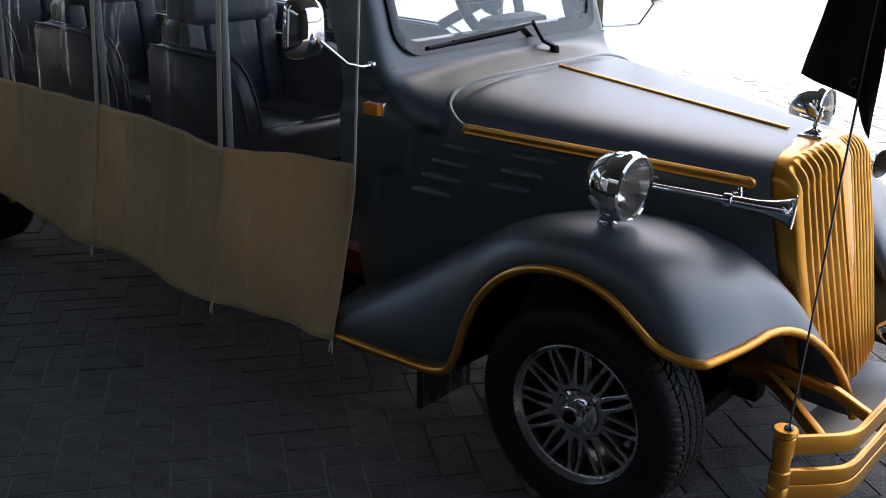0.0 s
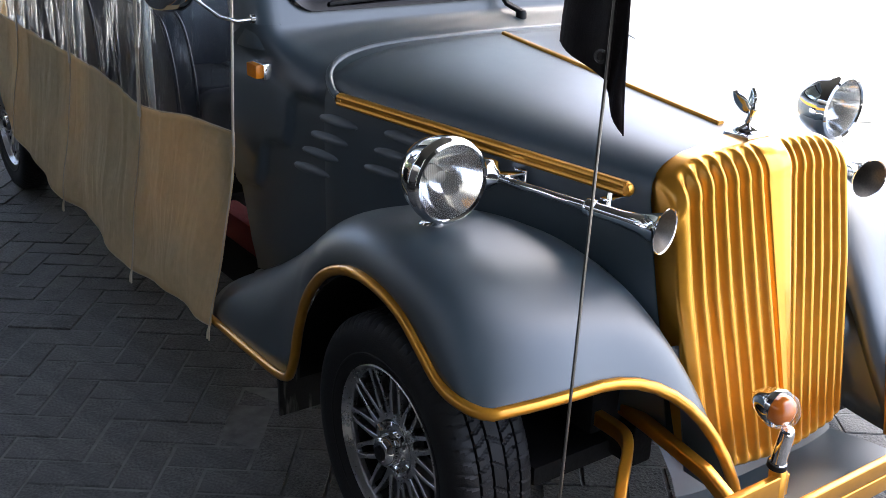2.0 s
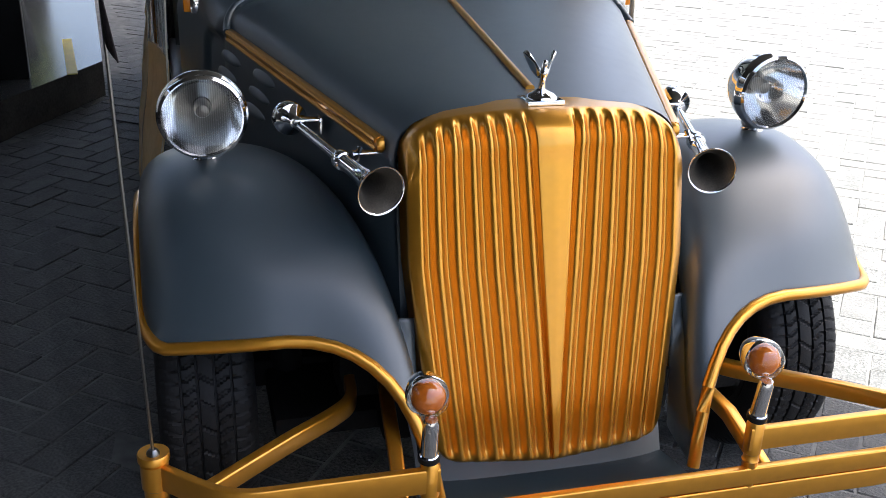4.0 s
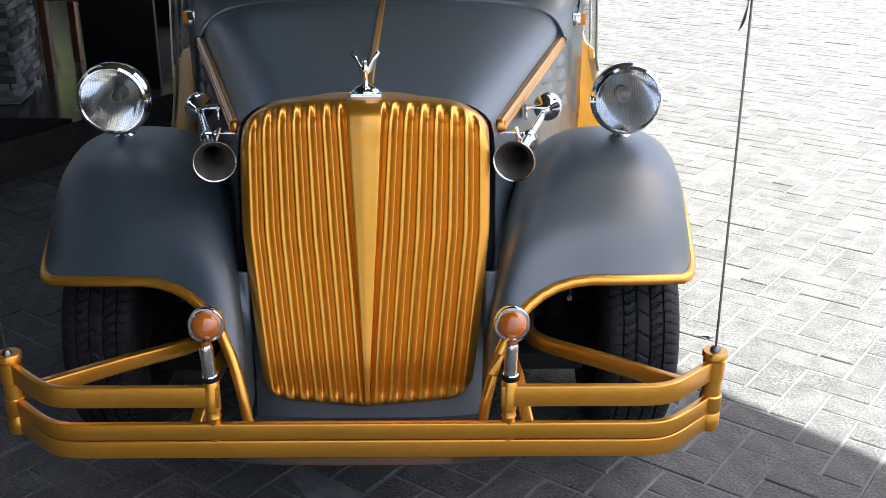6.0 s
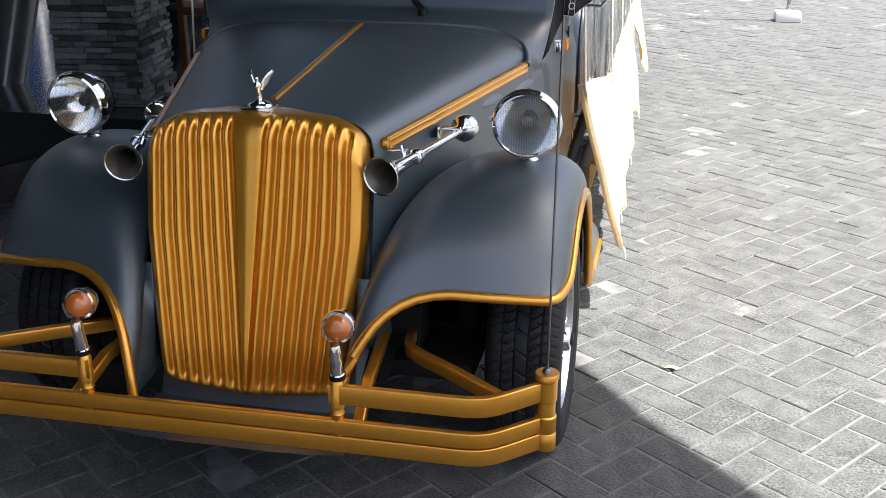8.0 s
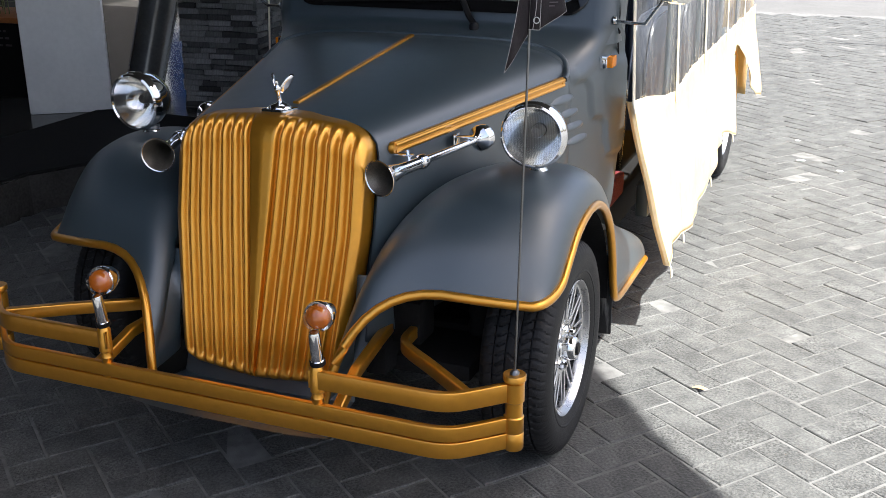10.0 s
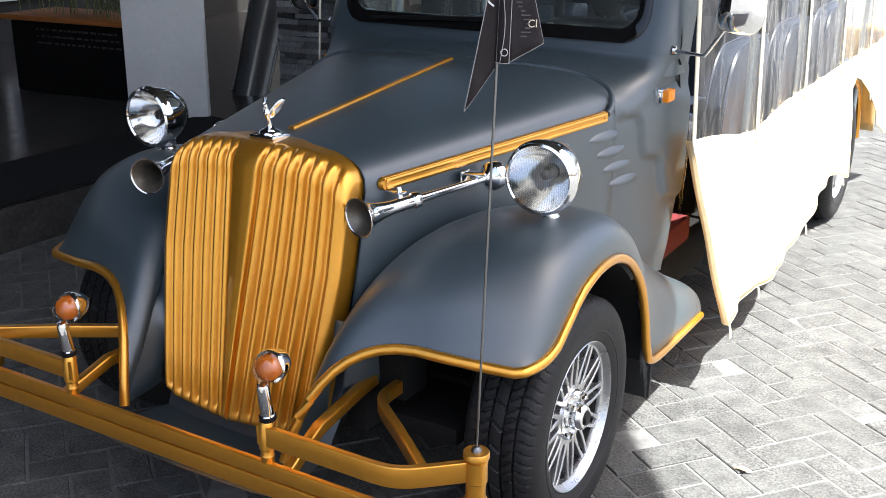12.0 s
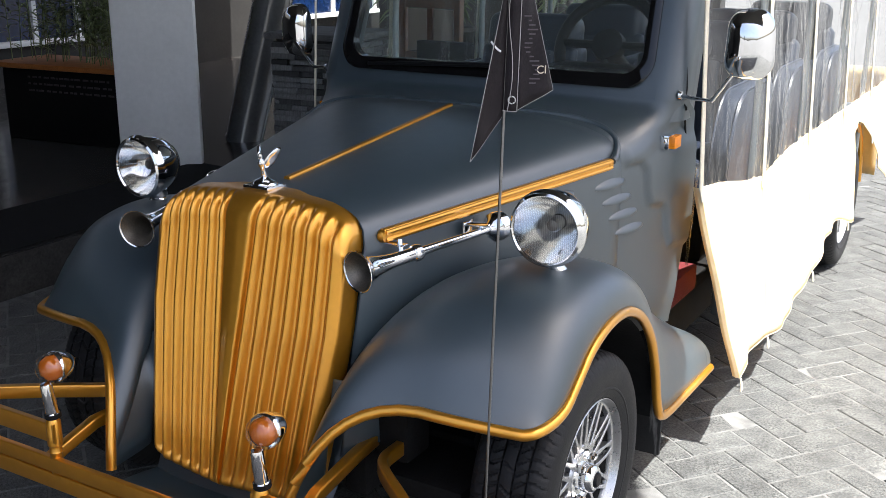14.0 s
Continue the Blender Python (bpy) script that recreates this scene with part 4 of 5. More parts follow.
for z, h, name, spans in ((0.437, 0.046, "upper_bar", ((-0.738, -0.285), (0.285, 0.738))), (0.357, 0.036, "middle_bar", ((-0.738, 0.738),)), (0.316, 0.040, "lower_bar", ((-0.738, 0.738),))):
    for x0, x1 in spans:
        bm = bmesh.new()
        sweep(bm, [p + Vector((0, 0, z)) for p in bumper_path(x0, x1, 40 if x1 - x0 < 1 else 110)], flat_section(0.016, h, 0.0028))
        part(name, bm, GOLD, car, "gold flat bumper bar")
for s in (-1, 1):
    bm = bmesh.new()
    lathe(bm, [(0.0, 0.292), (0.022, 0.293), (0.0235, 0.296), (0.0235, 0.333), (0.0215, 0.3355), (0.0235, 0.338), (0.0235, 0.374), (0.0205, 0.377), (0.0205, 0.411), (0.0235, 0.414), (0.0235, 0.459), (0.0205, 0.461), (0.0205, 0.464), (0.0265, 0.466), (0.0265, 0.477), (0.025, 0.479), (0.0, 0.479)], pose(s * 0.742, -0.290, 0), 28)
    part("bumper_end_post", bm, GOLD, car, "gold round bumper end post")
    bm = bmesh.new()
    lathe(bm, [(0.0, 0.300), (0.014, 0.302), (0.014, 0.385), (0.016, 0.388), (0.014, 0.392), (0.014, 0.402), (0.017, 0.405), (0.017, 0.462), (0.012, 0.470), (0.0, 0.472)], pose(s * 0.300, -0.396, 0), 18)
    part("bumper_post", bm, GOLD, car, "gold bumper post")
    bm = bmesh.new()
    sweep(bm, spline([(s * 0.362, 0.12, 0.392), (s * 0.370, 0.0, 0.398), (s * 0.382, -0.082, 0.405), (s * 0.420, -0.137, 0.411), (s * 0.52, -0.225, 0.420), (s * 0.66, -0.350, 0.429)], 30), flat_section(0.022, 0.034, 0.004))
    part("bumper_stay", bm, GOLD, car, "gold bent bumper stay")
    bm = bmesh.new()
    sweep(bm, [(s * 0.298, 0.02, 0.403), (s * 0.312, -0.09, 0.405), (s * 0.330, -0.26, 0.395), (s * 0.342, -0.385, 0.350)], flat_section(0.026, 0.030, 0.005))
    part("bumper_stay", bm, GOLD, car, "gold straight bumper stay")

    # turn indicators on the posts
    bm = bmesh.new()
    lathe(bm, [(0.0165, 0.0), (0.0165, 0.008), (0.0145, 0.010), (0.0135, 0.075), (0.011, 0.082), (0.0, 0.083)], pose(s * 0.302, -0.392, 0.474, 8), 18)
    stem = part("indicator", bm, CHROME, car, "chrome turn indicator with an amber globe")
    m = pose(s * 0.303, -0.375, 0.585, 90) @ Matrix.Scale(1.07, 4)
    bm = bmesh.new()
    lathe(bm, [(0.0, -0.052), (0.012, -0.047), (0.026, -0.028), (0.033, -0.008), (0.0345, 0.003), (0.033, 0.006)], m, 28)
    part("shell", bm, CHROME, stem, "chrome bullet shell")
    bm = bmesh.new()
    lathe(bm, [(0.0, 0.004), (0.027, 0.005), (0.0275, 0.013), (0.021, 0.024), (0.010, 0.029), (0.0, 0.030)], m, 24)
    part("amber_globe", bm, AMBER, stem, "amber inner lens")
    bm = bmesh.new()
    lathe(bm, [(0.0150, -0.004), (0.0185, -0.003), (0.0185, 0.007), (0.0150, 0.008)], pose(s * 0.302, -0.392, 0.474, 8), 20, False)
    part("rubber_collar", bm, BLACK, stem, "black rubber collar")
    bm = bmesh.new()
    lathe(bm, [(0.0335, 0.003), (0.0335, 0.010), (0.029, 0.024), (0.018, 0.034), (0.006, 0.038), (0.0, 0.038)], m, 28, False)
    part("clear_dome", bm, LENS, stem, "clear domed lens").visible_shadow = False

    # aerial with a flag
    tilt = pole_point(s, 0.477), pole_point(s, 1.95)
    bm = bmesh.new()
    lathe(bm, [(0.0, -0.002), (0.011, 0.0), (0.011, 0.006), (0.006, 0.012), (0.0, 0.013)], Matrix.Translation(tilt[0]), 14)
    tube(bm, [tilt[0], tilt[1]], 0.0026, 8, (1, 0, 0))
    part("flag_pole", bm, POLE, car, "thin chrome flag pole on the bumper end")

def left_flag(pole):
    """A dark pennant: a sleeve on the pole and two hanging wings with white hems."""
    out, back = Vector((0.89, 0.456, 0)), Vector((-0.456, 0.89, 0))

    def wing(top, bottom, edge_top, edge_low, depth, wave):
        rows = []
        for i in range(15):
            f = i / 14
            row = []
            for j in range(9):
                u = j / 8
                a0 = top[0] + (bottom[0] - top[0]) * f
                a1 = edge_top[0] + (edge_low[0] - edge_top[0]) * f
                z0 = top[1] + (bottom[1] - top[1]) * f
                z1 = edge_top[1] + (edge_low[1] - edge_top[1]) * f
                z = z0 + (z1 - z0) * u
                p = pole(z) + out * (a0 + (a1 - a0) * u) + back * (depth * u + wave * math.sin(7 * f + 6 * u) * u)
                row.append(p)
            rows.append(row)
        return rows

    right = wing((0.020, 1.470), (0.021, 1.232), (0.026, 1.468), (0.080, 1.262), 0.030, 0.005)
    left = wing((-0.001, 1.450), (-0.002, 1.222), (-0.003, 1.452), (-0.052, 1.150), -0.030, 0.008)
    sleeve = wing((-0.003, 1.470), (-0.003, 1.232), (0.020, 1.472), (0.021, 1.230), 0.0, 0.0)
    for r in sleeve:
        for j, p in enumerate(r):
            p += back * (-0.006 * math.sin(math.pi * j / 8))
    flag = thicken(part("flag", skin(right), FLAG, car, "dark cloth pennant with white hems on the pole"), 0.0010, 0)
    for rows, word in ((left, "flag_fold"), (sleeve, "flag_sleeve")):
        thicken(part(word, skin(rows), FLAG, flag), 0.0010, 0)
    front = -back * 0.0018
    hems = [[r[-1] for r in right], right[-1], [r[-1] for r in left], left[-1], [r[-1] + front for r in sleeve], [p + front for p in sleeve[-1]],
            [r[0] + out * (0.009 + 0.005 * math.sin(0.5 * i + 2.6)) - back * 0.0085 for i, r in enumerate(sleeve)]]
    for path in hems:
        bm = bmesh.new()
        tube(bm, path, 0.0007, 6, (0.2, 0.3, 1))
        part("hem", bm, GREYHEM, flag, "white stitched hem")
    bm = bmesh.new()
    c = pole(1.250) + out * 0.012 - back * 0.009
    lathe(bm, [(0.005, -0.001), (0.0068, -0.001), (0.0068, 0.001), (0.005, 0.001), (0.005, -0.001)], aim(c, c - back), 16, False)
    part("eyelet", bm, STEEL, flag, "metal eyelet")
    # stitched marks and the end of a word
    for k in range(16):
        a = 0.032 + 0.016 * abs(math.sin(0.35 * k + 0.4))
        q = pole(1.276 + 0.0072 * k) + out * (a + 0.006 - 0.0011 * k) + back * (0.0095 - 0.004)
        bm = boxes(((0, 0, 0), (0.011 + 0.006 * math.sin(1.7 * k), 0.0008, 0.0022), 0, Matrix.Translation(q) @ Matrix.Rotation(math.atan2(0.456, 0.89), 4, "Z")))
        part("printed_bar", bm, PRINT, flag, "faint grey stitched bar", 0)
    txt = bpy.data.curves.new("word", "FONT")
    txt.body, txt.size, txt.extrude = "CI", 0.019, 0.0003
    txt.align_x, txt.align_y = "CENTER", "CENTER"
    txt.materials.append(LETTER)
    word = new("word", txt)
    word.parent = flag
    word.matrix_basis = Matrix.Translation(pole(1.297) + out * 0.0585 + back * 0.010) @ Matrix.Rotation(math.atan2(0.456, 0.89) + 0.35, 4, "Z") @ Matrix.Rotation(radians(90), 4, "X")
    bm = bmesh.new()
    q = pole(1.345) - out * 0.014 - back * 0.020
    tube(bm, bezier([q - out * 0.012, q - out * 0.004 - Vector((0, 0, 0.012)), q + out * 0.004 - Vector((0, 0, 0.016))], 6), 0.0018, 6, (0.2, 0.3, 1))
    part("printed_bar", bm, HEM, flag, "pale curved mark")


for s in (-1, 1):
    def pole(z):
        return pole_point(s, z)

    if s < 0:
        # the cloth hangs in two folds from the top of the pole
        folds = []
        pair = ((Vector((0.02, 0.122, 0)), 0.03), (Vector((0.012, -0.030, 0)), -0.075))
        for d, tip in pair:
            rows = []
            for i in range(17):
                f = i / 16
                z = 1.86 - (1.86 - 1.215) * f
                row = []
                for j in range(9):
                    u = j / 8
                    wob = 0.010 * math.sin(9 * f + 5 * u - 1) * u
                    p = pole(z) + d * ((0.15 + 0.85 * f) * u) + Vector((wob, 0.004 * math.sin(14 * f), 0.0))
                    p.z += tip * u * f
                    row.append(p)
                rows.append(row)
            folds.append(rows)
        flag = thicken(part("flag", skin(folds[0]), FLAG, car, "dark cloth pennant hanging from the pole"), 0.0012, 0)
        thicken(part("flag_fold", skin(folds[1]), FLAG, flag), 0.0012, 0)
        bm = bmesh.new()
        for rows in folds:
            tube(bm, [r[-1] for r in rows], 0.0013, 6, (0.3, 0.2, 1))
        tube(bm, [pole(1.215 + 0.64 * i / 8) + Vector((0, -0.0045, 0)) for i in range(9)], 0.0013, 6, (1, 0, 0))
        part("flag_hem", bm, FLAG, flag, "stitched hem")
        bm = bmesh.new()
        lathe(bm, [(0.006, -0.002), (0.010, -0.002), (0.010, 0.002), (0.006, 0.002), (0.006, -0.002)], aim(pole(1.245) + Vector((0, 0.014, 0)), pole(1.245) + Vector((s, -0.6, 0))), 16, False)
        part("eyelet", bm, CHROME, flag, "metal eyelet")
    else:
        left_flag(pole)
    # headlamps
    foot = Vector((s * 0.614, 0.272, 0.788))
    c = Vector((s * 0.616, 0.246, 0.898))
    bm = bmesh.new()
    lathe(bm, [(0.0, 0.0), (0.029, 0.0), (0.030, 0.008), (0.024, 0.013), (0.022, 0.018), (0.026, 0.026), (0.026, 0.040), (0.0, 0.046)], Matrix.Translation(foot + Vector((0, 0, -0.004))), 20)
    lamp = part("headlamp", bm, CHROME, car, "round chrome headlamp on a short foot")
    m = aim(c, c + Vector((s * 0.03, -1, -0.03))) @ Matrix.Scale(1.06, 4)
    bm = bmesh.new()
    lathe(bm, [(0.0, -0.085), (0.022, -0.081), (0.048, -0.066), (0.067, -0.040), (0.077, -0.010), (0.080, 0.016), (0.083, 0.018), (0.083, 0.026), (0.080, 0.030), (0.079, 0.040), (0.074, 0.044), (0.071, 0.040)], m, 48, False)
    part("bucket", bm, CHROME, lamp, "polished chrome lamp bucket and rim")
    bm = bmesh.new()
    lathe(bm, [(0.071, 0.037), (0.060, 0.010), (0.040, -0.018), (0.016, -0.034), (0.0, -0.036)], m, 40, False)
    part("reflector", bm, REFLECTOR, lamp, "mirrored lamp reflector")
    bm = bmesh.new()
    lathe(bm, [(0.0, -0.034), (0.016, -0.032), (0.016, -0.008), (0.012, 0.002), (0.0, 0.004)], m, 18)
    part("bulb", bm, POLE, lamp, "metal bulb shield")
    bm = bmesh.new()
    nn = 49
    rows = []
    for i in range(nn):
        row = []
        for j in range(nn):
            u, w = -1 + 2 * i / (nn - 1), -1 + 2 * j / (nn - 1)
            x, y = u * math.sqrt(1 - w * w / 2) * 0.0715, w * math.sqrt(1 - u * u / 2) * 0.0715
            r = math.hypot(x, y) / 0.0715
            h = 0.052 - 0.013 * r * r + 0.0006 * math.sin(x * 800) * (1 - r)
            row.append(m @ Vector((x, y, h)))
        rows.append(row)
    rings(bm, rows, False, False)
    part("lens", bm, RIBBED, lamp, "ribbed clear lamp glass").visible_shadow = False

    # trumpet horns
    a, b = Vector((s * 0.438, 0.325, 0.853)), Vector((s * 0.323, -0.085, 0.832))
    L = (b - a).length
    m = aim(a, b)
    bm = bmesh.new()
    lathe(bm, [(0.0085, 0.03), (0.0095, L * 0.45), (0.0105, L * 0.58), (0.0185, L * 0.59), (0.0195, L * 0.60), (0.0195, L * 0.625), (0.0185, L * 0.635), (0.0150, L * 0.64), (0.0160, L * 0.78), (0.0185, L * 0.83), (0.0235, L * 0.89), (0.0305, L * 0.94), (0.0385, L * 0.977), (0.0455, L * 0.998), (0.0465, L * 1.0), (0.0462, L * 1.003), (0.0445, L * 1.002), (0.0432, L * 0.998)], m, 36, False)
    horn = part("horn", bm, CHROME, car, "long chrome trumpet horn beside the hood")
    bm = bmesh.new()
    lathe(bm, [(0.0432, L * 0.998), (0.0345, L * 0.972), (0.0262, L * 0.932), (0.0190, L * 0.87), (0.0145, L * 0.80), (0.010, L * 0.70), (0.005, L * 0.50), (0.0, L * 0.49)], m, 36, False)
    part("bell_throat", bm, THROAT, horn, "dull dusty inside of the horn")
    bm = bmesh.new()
    lathe(bm, [(0.0, -0.022), (0.020, -0.022), (0.034, -0.014), (0.036, 0.004), (0.034, 0.012), (0.020, 0.022), (0.012, 0.034), (0.0, 0.036)], m, 32)
    part("sound_chamber", bm, CHROME, horn, "chrome horn chamber")
    bm = bmesh.new()
    box(bm, (s * 0.405, 0.285, 0.862), (0.06, 0.035, 0.006), 0.002)
    box(bm, (s * 0.380, 0.285, 0.850), (0.006, 0.04, 0.035), 0.002)
    part("horn_bracket", bm, CHROME, horn, "small chrome bracket")
    bm = bmesh.new()
    box(bm, (s * 0.325, 0.06, 0.858), (0.05, 0.022, 0.005), 0.002)
    tube(bm, [(s * 0.345, 0.05, 0.842), (s * 0.335, 0.058, 0.870)], 0.006, 8, (1, 0, 0))
    part("horn_bracket", bm, CHROME, horn, "small chrome bracket")

    if s > 0:
        bm = bmesh.new()
        tube(bm, spline([(0.618, 1.125, 1.16), (0.626, 1.115, 1.10), (0.622, 1.105, 1.065), (0.630, 1.112, 1.045), (0.622, 1.125, 1.03), (0.621, 1.15, 0.96), (0.620, 1.165, 0.86)], 30), 0.0030, 6, (0.3, 0.2, 0.9))
        part("cable", bm, BLACK, car, "thin black cable tied at the mirror foot")

    # side marker lamps
    bm = boxes(((s * 0.600, 1.066 - 0.008 * s, 0.957), (0.026, 0.064, 0.040), 0.004))
    mk = part("side_marker", bm, CHROME, car, "small side marker lamp with an amber lens")
    part("marker_lens", boxes(((s * 0.618, 1.070 - 0.010 * s, 0.957), (0.024, 0.058, 0.036), 0.005)), MARKER, mk, "amber marker lens")

    # door mirrors
    f0 = Vector((s * 0.615, 1.085, 1.085))
    if s < 0:
        path, mc = [f0, f0 + Vector((-0.05, -0.01, 0.0)), Vector((-0.70, 1.10, 1.095)), Vector((-0.785, 1.12, 1.165))], Vector((-0.80, 1.165, 1.195))
    else:
        path, mc = [f0, Vector((0.68, 1.04, 1.085)), Vector((0.735, 0.99, 1.09)), Vector((0.812, 0.955, 1.195))], Vector((0.83, 0.972, 1.245))
    bm = bmesh.new()
    tube(bm, path, 0.0055, 10, (0.2, 0.9, 0.3))
    lathe(bm, [(0.0, -0.002), (0.014, 0.0), (0.012, 0.008), (0.0, 0.010)], aim(f0, f0 + Vector((s, 0, 0))), 14)
    mir = part("door_mirror", bm, CHROME, car, "chrome door mirror on a bent arm")
    bm = bmesh.new()
    mm = aim(mc, mc + Vector((-0.25 * s, 1, 0.02)))
    rows = []
    for k, h in ((0.25, -0.048), (0.6, -0.042), (0.86, -0.026), (0.98, -0.004), (1.0, 0.012), (0.95, 0.016), (0.90, 0.012)):
        rows.append([mm @ Vector((k * x, k * y, h)) for x, y in rounded(0.064, 0.060, -0.092, 0.092, 0.050)])
    rings(bm, rows)
    part("mirror_shell", bm, CHROME, mir, "rounded chrome mirror shell")

# ---- side curtains ----
def curtain(s, y0, y1, z_low, k):
    """One tan panel with its clear window above; z_low: lower hem as a function of y."""
    def xc(y, z):
        f = ease((0.82 - z) / 0.6)
        front = 1 - ease((y - 1.08) / 0.5)
        if s > 0:
            return 0.735 - 0.056 * front + 0.065 * f * (1 - front) + 0.250 * front * (0.82 - z)
        return 0.735 - 0.055 * front + (0.065 + 0.02 * front) * f

    def fold(y, z):
        t = (0.82 - z) / 0.6
        pleat = sum(0.0050 * math.exp(-((y - c) / 0.011) ** 2) * math.exp(-1.6 * max(0, t)) for c in (1.30, 1.47, 1.78, 1.90, 2.12, 2.26, 2.50, 2.71, 2.90, 3.2, 3.4))
        return pleat + (0.011 * math.sin(10 * y + 2.5 * t) * (0.3 + 0.7 * t) + 0.004 * math.sin(27 * y + s + 3 * t)) * min(1, max(0, t) * 1.3 + 0.15) + 0.004 * math.sin(21 * z + 9 * y + 2 * math.sin(5 * y)) * max(0, t)

    def top(y):
        dip = 0.80 - 0.034 * math.exp(-((y - 1.65) / 0.22) ** 2) - 0.004
        return dip + (0.020 * (1 - ease((y - 1.10) / 0.35)) if s > 0 else 0.0)

    rows = []
    for i in range(57):
        f = i / 56
        y = y0 + (y1 - y0) * f
        row = []
        for j in range(31):
            t = j / 30
            z = top(y) + 0.0015 * math.sin(25 * y) + (z_low(y) - top(y)) * t
            yy = y + ((0.03 if s > 0 else 0.01) * t * (1 - ease((y - 1.08) / 0.5)))
            row.append((s * (xc(y, z) + fold(y, z)), yy, z))
        rows.append(row)
    low = thicken(part("curtain_panel", skin(rows), CANVAS, car, "tan canvas side curtain panel with a zip"), 0.003, 0)
    if y0 < 1.2 and s > 0:
        turned = [[Vector(p) + Vector((0, -0.001, 0)), Vector(p) + Vector((-s * 0.010, -0.004, 0)), Vector(p) + Vector((-s * 0.022, 0.004, 0))] for p in rows[0]]
        part("turned_edge", skin(turned), CANVAS, low, "tan edge folded inwards")
    hem = [Vector(r[0]) for r in rows]
    bm = bmesh.new()
    tube(bm, hem, 0.0022, 6, (0.2, 0.1, 1))
    part("upper_hem", bm, SEAM, low, "pale stitched hem")
    bm = bmesh.new()
    tube(bm, [Vector(r[-1]) for r in rows], 0.0024, 6, (0.2, 0.1, 1))
    part("lower_hem", bm, SEAM, low, "pale stitched hem")
    rows2 = []
    for i in range(57):
        f = i / 56
        y = y0 + (y1 - y0) * f
        base = Vector(rows[i][0])
        row = []
        for j in range(17):
            t = j / 16
            w = (0.012 * math.sin(17 * y + 6 * t + k) * math.sin(math.pi * t) + 0.004 * math.sin(23 * y + 9 * t + 3 * math.sin(7 * t + k)) + 0.0018 * math.sin(43 * y - 17 * t)) * math.sin(math.pi * f)
            row.append((base.x + s * (w - 0.045 * t), y, base.z + (1.84 - base.z) * t))
        rows2.append(row)
    win = part("clear_window", skin(rows2), PLASTIC, low, "wrinkled clear vinyl window")
    win.visible_shadow = False
    # zip and its binding down the front edge
    bm = bmesh.new()
    ua, ub = Vector(rows2[0][-1]), Vector(rows2[0][0])
    up_path = [ua.lerp(ub, i / 12) + Vector((s * 0.004, 0, 0)) for i in range(13)]
    dn_path = [Vector(p) + Vector((s * 0.004, 0, 0)) for p in rows[0]]
    sweep(bm, up_path + dn_path[1:3], flat_section(0.005, 0.031 if s > 0 else 0.009 if y0 < 1.2 else 0.021, 0.002), (0, 1, 0))
    part("zip_binding", bm, BINDING, low, "cream zip binding")
    if s < 0:
        bm = bmesh.new()
        tube(bm, dn_path, 0.0018, 6, (0, 1, 0))
        part("seam", bm, SEAM, low, "zip seam")
    bm = bmesh.new()
    e = dn_path[-1]
    for d in (-0.006, 0.008):
        tube(bm, [e, e + Vector((s * 0.004, d * 0.7, -0.018)), e + Vector((s * 0.006, d, -0.04))], 0.003, 6, (0, 1, 0))
    part("zip_pull", bm, BINDING, low, "zip with two pulls")


def low_right(y):
    return 0.270 - 0.026 * math.exp(-((y - 1.65) / 0.30) ** 2) + 0.030 * ease((y - 2.3) / 0.7) + 0.26 * math.exp(-((y - 3.52) / 0.36) ** 2) + 0.006 * math.sin(9 * y + 1)


LEFT_CUT = ((3.20, 0.270), (3.31, 0.300), (3.35, 0.640), (3.45, 0.690), (3.60, 0.655), (3.80, 0.550), (4.00, 0.370), (4.20, 0.285), (4.40, 0.250))


def low_left(y):
    """Lower hem of the sunlit side, cut out round the rear wheel."""
    for (a, za), (b, zb) in zip(LEFT_CUT, LEFT_CUT[1:]):
        if a <= y <= b:
            return za + (zb - za) * (y - a) / (b - a)
    return 0.250 - 0.050 * ease((y - 1.1) / 0.6) + 0.13 * ease((y - 2.15) / 0.5) - 0.06 * ease((y - 2.85) / 0.3) + 0.010 * math.sin(9 * y)


for k, (y0, y1) in enumerate(((1.09, 1.64), (1.64, 2.34), (2.34, 3.05), (3.05, 3.75), (3.75, 4.36))):
    curtain(-1, y0, y1, low_right, k)
    curtain(1, 1.128 if k == 0 else y0, y1, low_left, k + 7)

for s, yc, out in ((1, 3.52, 0.705), (-1, 3.46, 0.735)):
    bm = bmesh.new()
    tube(bm, [(s * out, yc + 0.40 * math.cos(a), 0.30 + 0.36 * math.sin(a)) for a in [math.pi * i / 20 for i in range(21)]] + [(s * out, yc - 0.40, 0.27)], 0.014, 8, (1, 0, 0))
    part("rear_arch_trim", bm, GOLD, car, "gold bead round the rear wheel arch")
    rows = []
    for i in range(21):
        a = math.pi * i / 20
        rows.append([(s * 0.655, yc + r * math.cos(a), 0.30 + r * math.sin(a)) for r in (0.40, 0.46)])
    thicken(part("rear_fender", skin(rows), PAINT, car, "matte grey rear fender"), 0.05, 1 if s > 0 else -1)
rows = [[(-0.72 + 1.44 * i / 40, 4.385 + 0.012 * math.sin(0.9 * i) + 0.004 * math.sin(2.3 * i + j), 0.25 + 0.60 * j / 12) for j in range(13)] for i in range(41)]
thicken(part("rear_curtain", skin(rows), CANVAS, car, "tan canvas rear curtain"), 0.003, 0)

